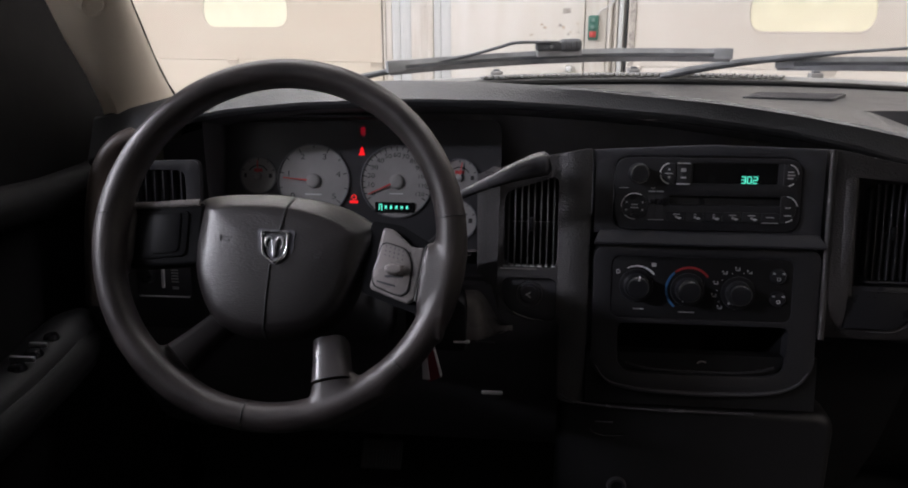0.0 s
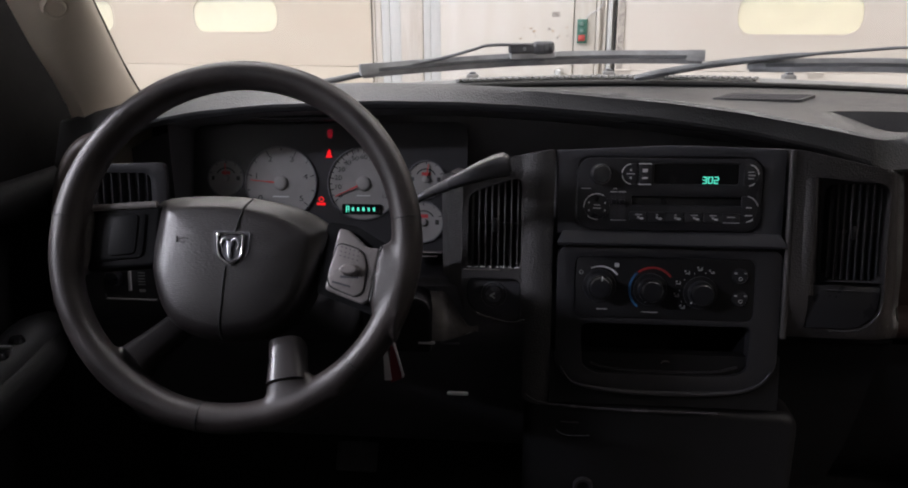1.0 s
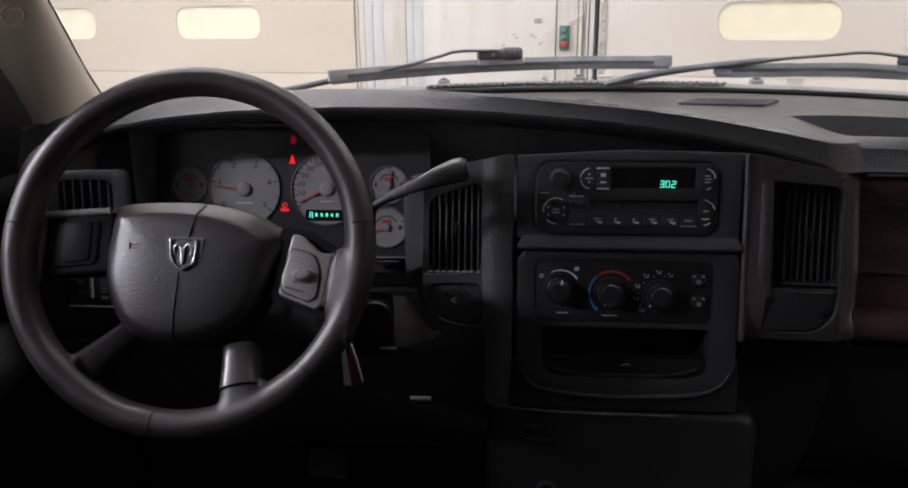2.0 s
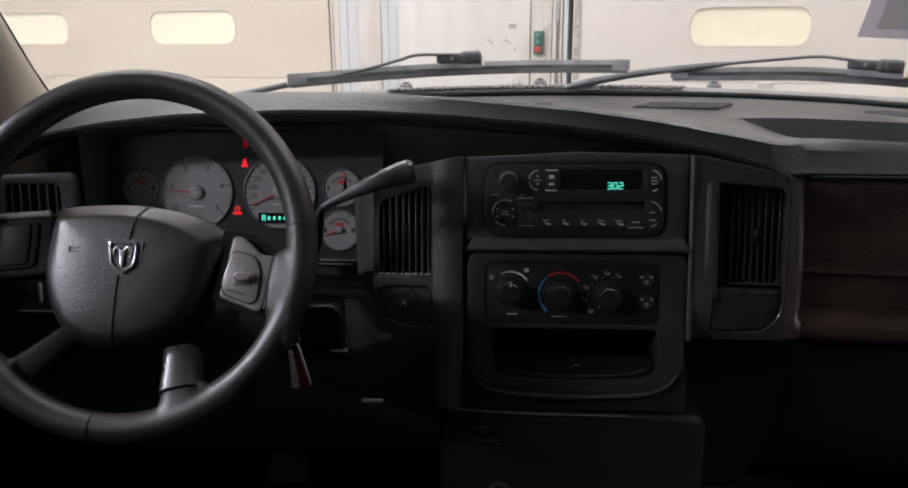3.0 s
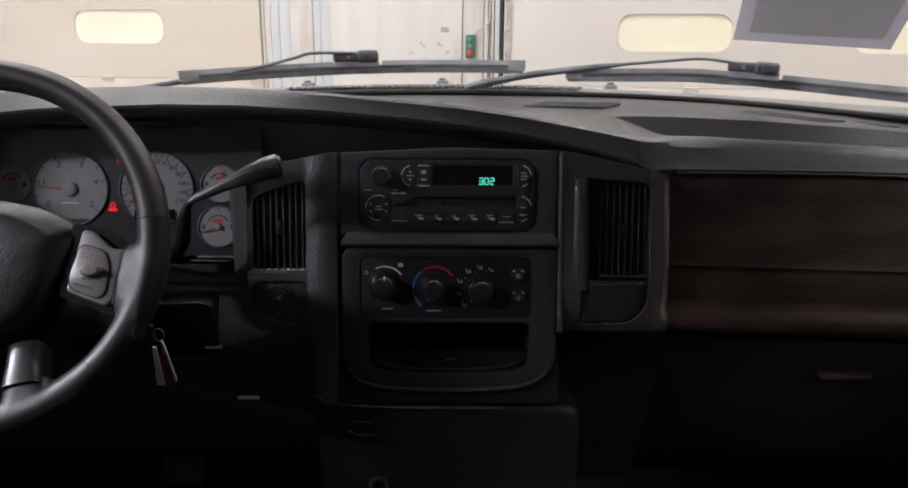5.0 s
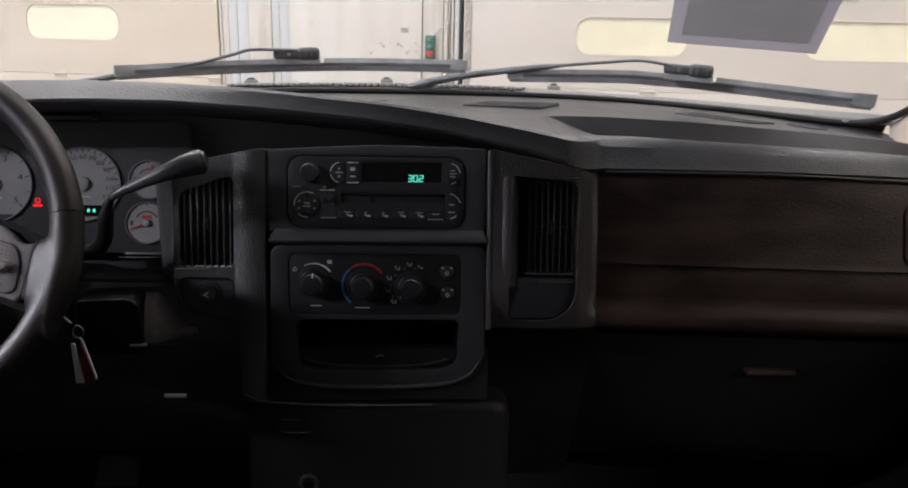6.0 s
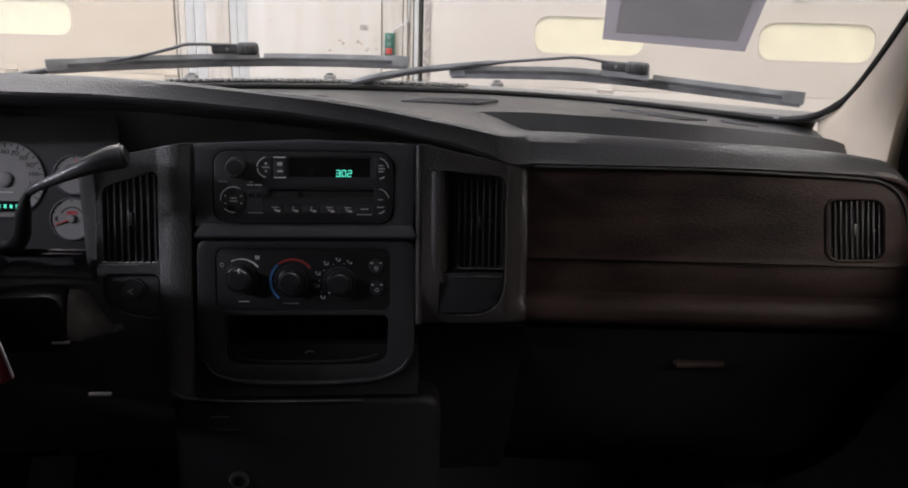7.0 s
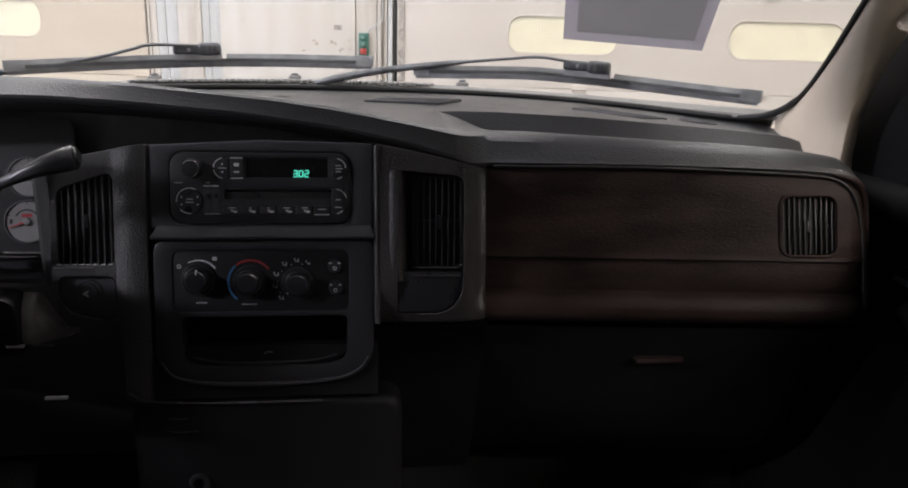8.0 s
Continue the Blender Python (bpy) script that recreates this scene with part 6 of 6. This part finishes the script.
part("fan_arc", merge(arc(u1 + 0.001, v1 - 0.001, 0.0275, 118, 92, 0.0013, 0.002), arc(u1 + 0.001, v1 - 0.001, 0.0277, 92, 66, 0.0017, 0.002), arc(u1 + 0.001, v1 - 0.001, 0.0280, 66, 36, 0.0022, 0.002)), M_WHITEINK, heat, "white fan speed arc")
part("fan_symbol", plate(disc(u1 - 0.024, v1 + 0.018, 0.0028, 20), 0.001, 0.002, [disc(u1 - 0.024, v1 + 0.018, 0.0019, 20)]), M_GREYINK, heat)
part("fan_symbol", plate(rrect(u1 + 0.022, v1 + 0.028, 0.006, 0.005, 0.001), 0.001, 0.002), M_GREYINK, heat)
part("hot_arc", arc(u2 + 0.002, v2, 0.0305, 128, 36, 0.0028, 0.002), M_REDINK, heat, "red warm arc")
part("cold_arc", arc(u2 + 0.002, v2, 0.0305, 232, 131, 0.0028, 0.002), M_BLUEINK, heat, "blue cold arc")
for a, s in ((224, 1), (190, 1), (158, 1), (124, 1), (92, 1), (62, 0.6)):
    x, y = u3 + 0.0300 * math.cos(radians(a)), v3 + 0.0300 * math.sin(radians(a))
    part("air_symbol", merge(box(x - 0.0030 * s, x + 0.0022 * s, y - 0.0006, y + 0.0006, 0.001, 0.002), box(x + 0.0012, x + 0.0024, y - 0.001, y + 0.0036 * s, 0.001, 0.002),
                             lathe([(0, 0.001), (0.0012, 0.001), (0.0012, 0)], 10, pose(x - 0.003, y + 0.003, 0.001))), M_GREYINK, heat)
for a in (207, 174, 141, 108, 77):
    x, y = u3 + 0.0265 * math.cos(radians(a)), v3 + 0.0265 * math.sin(radians(a))
    part("air_dot", plate(disc(x, y, 0.0007, 8), 0.001, 0.0018), M_GREYINK, heat)
for x, z in ((0.318, 1.2665), (0.319, 1.2375)):
    u, v = st(x, z)
    bt = part("push_button", lathe([(0, 0.005), (0.0085, 0.0045), (0.0105, 0.0)], 28, pose(u, v, 0.001)), M_KNOB, heat, "round black push button")
    part("symbol", plate(disc(u, v - 0.003, 0.0026, 16), 0.005, 0.0064, [disc(u, v - 0.003, 0.0016, 16)]), M_GREYINK, bt)
    each("symbol", [legend(u - 0.006, v + 0.004, 0.0035, 0.002, z=0.0056), legend(u + 0.006, v + 0.004, 0.0035, 0.002, z=0.0056)], M_GREYINK, bt)
each("legend", [legend(u1 + 0.004, v1 - 0.031, 0.014, 0.0010, z=0.0016)], M_GREYINK, heat)
each("legend", [legend(u2 + 0.000, v2 - 0.030, 0.020, 0.0008, z=0.0016)], M_GREYINK, heat)

# ---- wipers, paper, pedals ----
def on_glass(x, z, off=0.026):
    """A place outside the windscreen, off metres before it as seen along the ground."""
    return Vector((x + off * 0.12 * (x - 0.2), glass_y(x, z) + off, z - 0.055 * off))


def bar(path, section):
    """A bar swept along a path; section: (across, up) pairs, up along the glass's upright."""
    rows = []
    for i, p in enumerate(path):
        d = (path[min(i + 1, len(path) - 1)] - path[max(i - 1, 0)]).normalized()
        s = d.cross(Vector((0, 0, 1))).normalized()
        w = s.cross(d).normalized()
        rows.append([p + s * a + w * b for a, b in section])
    b = loft(rows, closed=True)
    k = len(section)
    b.verts.ensure_lookup_table()
    b.faces.new(b.verts[:k])
    b.faces.new(b.verts[-k:])
    return b


def wiper(name, pts, arm_pts, arm_r, hub_c, label):
    """A beam wiper: a blade with a spoiler on either side of its clip, the rubber, end caps and the arm."""
    w = thing(name, label, "wiper", group="windscreen wipers")
    path = smooth_path(pts, 8)
    part("blade", bar(path, [(-0.0055, -0.0035), (-0.0055, 0.0030), (0.0055, 0.0030), (0.0055, -0.0035)]), M_WIPER, w)
    part("rubber", bar(path, [(-0.0075, -0.0040), (-0.0070, -0.0100), (-0.0030, -0.0135), (0.0030, -0.0135), (0.0060, -0.0040)]), M_RUBBER, w)
    k = int(np.argmin([(p - Vector(hub_c)).length for p in path]))
    lengths = [0.0]
    for p, q in zip(path, path[1:]):
        lengths.append(lengths[-1] + (q - p).length)

    def at(v):
        i = min(len(path) - 2, max(0, int(np.searchsorted(lengths, v)) - 1))
        return path[i].lerp(path[i + 1], (v - lengths[i]) / (lengths[i + 1] - lengths[i]))

    for a, b in ((0.012, lengths[k] - 0.047), (lengths[k] + 0.045, lengths[-1] - 0.012)):
        seg = [at(v) for v in np.linspace(a, b, 16)]
        part("spoiler", bar(seg, [(-0.0070, 0.0026), (-0.0058, 0.0062), (-0.0060, 0.0108), (-0.0040, 0.0118), (0.0020, 0.0118), (0.0055, 0.0026)]), M_RUBBER, w)
    for a, b in ((-0.004, 0.030), (lengths[-1] - 0.030, lengths[-1] + 0.004)):
        seg = [at(v) for v in np.linspace(a, b, 4)]
        part("end_cap", bar(seg, [(-0.0085, -0.0080), (-0.0085, 0.0110), (-0.0060, 0.0130), (0.0045, 0.0130), (0.0070, 0.0060), (0.0070, -0.0080)]), M_RUBBER, w)
    d = (path[min(k + 2, len(path) - 1)] - path[k - 2]).normalized()
    c = Vector(hub_c)
    q = Matrix.Translation(c) @ d.to_track_quat("X", "Z").to_matrix().to_4x4()
    part("clip", box(-0.047, 0.004, -0.011, 0.011, -0.0085, 0.0095, 0.0055, 4, q), M_CLIP, w)
    part("clip_cap", box(-0.001, 0.041, -0.014, 0.014, -0.0105, 0.0125, 0.0075, 4, q), M_CLIP, w)
    for x in (0.010, 0.020, 0.030):
        part("clip_rib", box(x - 0.0012, x + 0.0012, -0.0148, 0.0148, -0.0060, 0.0085, 0.0008, 1, q), M_BLACK, w)
    part("clip_pin", lathe([(0, 0.0010), (0.0030, 0.0008), (0.0036, 0.0)], 16, q @ pose(-0.018, -0.011, 0.0, 90)), M_SILVER, w)
    part("clip_foot", bar([q @ Vector((x, 0, -0.0135)) for x in (-0.044, -0.036, 0.034, 0.042)], [(-0.0085, -0.0050), (-0.0065, 0.0075), (0.0065, 0.0075), (0.0085, -0.0050)]), M_RUBBER, w)
    ap = smooth_path(arm_pts, 6)
    part("arm", tube(ap, [lerp(arm_r, i / (len(ap) - 1)) for i in range(len(ap))], 10, flat=0.7), M_WIPER, w)
    return w


wiper("wiper", [on_glass(x, z) for x, z in ((-0.270, 1.493), (-0.178, 1.499), (-0.032, 1.506), (0.035, 1.5085), (0.148, 1.511), (0.263, 1.5115), (0.374, 1.511))],
      [on_glass(x, z, 0.034) for x, z in ((-0.46, 1.452), (-0.36, 1.470), (-0.26, 1.489), (-0.134, 1.512), (-0.068, 1.529), (-0.035, 1.5375), (0.040, 1.5375))],
      [(0, 0.011), (0.3, 0.008), (0.5, 0.0045), (1, 0.0042)], on_glass(0.046, 1.530, 0.030), "dark grey wiper resting on the windscreen before the driver")
wiper("wiper", [on_glass(x, z) for x, z in ((0.466, 1.495), (0.662, 1.5015), (0.735, 1.500), (0.811, 1.4965), (0.944, 1.486), (1.037, 1.479))],
      [on_glass(x, z, 0.034) for x, z in ((0.262, 1.462), (0.30, 1.473), (0.373, 1.490), (0.455, 1.504), (0.552, 1.518), (0.640, 1.529), (0.690, 1.534), (0.745, 1.527))],
      [(0, 0.010), (0.15, 0.0125), (0.45, 0.0095), (0.56, 0.0080), (0.58, 0.0045), (1, 0.0042)], on_glass(0.775, 1.519, 0.030), "dark grey wiper resting on the windscreen before the passenger")


def sheet_point(s, t):
    a, b, c, d = (0.709, 1.568), (0.913, 1.5555), (0.625, 1.80), (0.834, 1.80)
    x = (a[0] * (1 - s) + b[0] * s) * (1 - t) + (c[0] * (1 - s) + d[0] * s) * t
    z = (a[1] * (1 - s) + b[1] * s) * (1 - t) + (c[1] * (1 - s) + d[1] * s) * t
    return Vector((x, glass_y(x, z) + 0.004, z))


paper = thing("windscreen_paper", "grey paper sheet in a clear sleeve stuck inside the windscreen", "paper")
SS, TT = [0, 0.05, 0.10] + list(np.linspace(0.2, 0.85, 9)) + [0.93, 0.97, 1.0], [0, 0.03, 0.06] + list(np.linspace(0.15, 0.9, 8)) + [0.96, 1.0]
rim_cells = [(a, b) for b in range(len(TT) - 1) for a in range(len(SS) - 1) if a < 2 or a > len(SS) - 4 or b < 2 or b > len(TT) - 3]
bm = bmesh.new()
grid = {(a, b): bm.verts.new(sheet_point(SS[a], TT[b])) for a in range(len(SS)) for b in range(len(TT))}
for a, b in rim_cells:
    bm.faces.new((grid[a, b], grid[a + 1, b], grid[a + 1, b + 1], grid[a, b + 1]))
bmesh.ops.delete(bm, geom=[v for v in bm.verts if not v.link_faces], context="VERTS")
part("sleeve", thicken(bm, 0.0008), M_PAPEREDGE, paper)
part("sheet", thicken(loft([[sheet_point(a, b) for a in SS[2:-2]] for b in TT[2:-1]]), 0.0006), M_PAPER, paper)

for x0, x1, y, z, nm, lb in ((-0.316, -0.237, 1.285, 0.772, "brake_pedal", "black ribbed rubber brake pedal"),):
    pd = thing(nm, lb, "pedal", pose((x0 + x1) / 2, y, z, 50))
    w = x1 - x0
    part("plate", box(-w / 2, w / 2, -0.028, 0.028, -0.008, 0.004, 0.004), M_BLACK, pd)
    for k in range(int(w / 0.006)):
        part("rib", box(-w / 2 + 0.004 + k * 0.006, -w / 2 + 0.007 + k * 0.006, -0.024, 0.024, 0.004, 0.007, 0.0006, 1), M_BEZEL, pd)
    part("arm", tube([(0, 0.0, -0.008), (0, 0.02, -0.05), (0, 0.16, -0.10)], 0.010, 10), M_BLACK, pd)
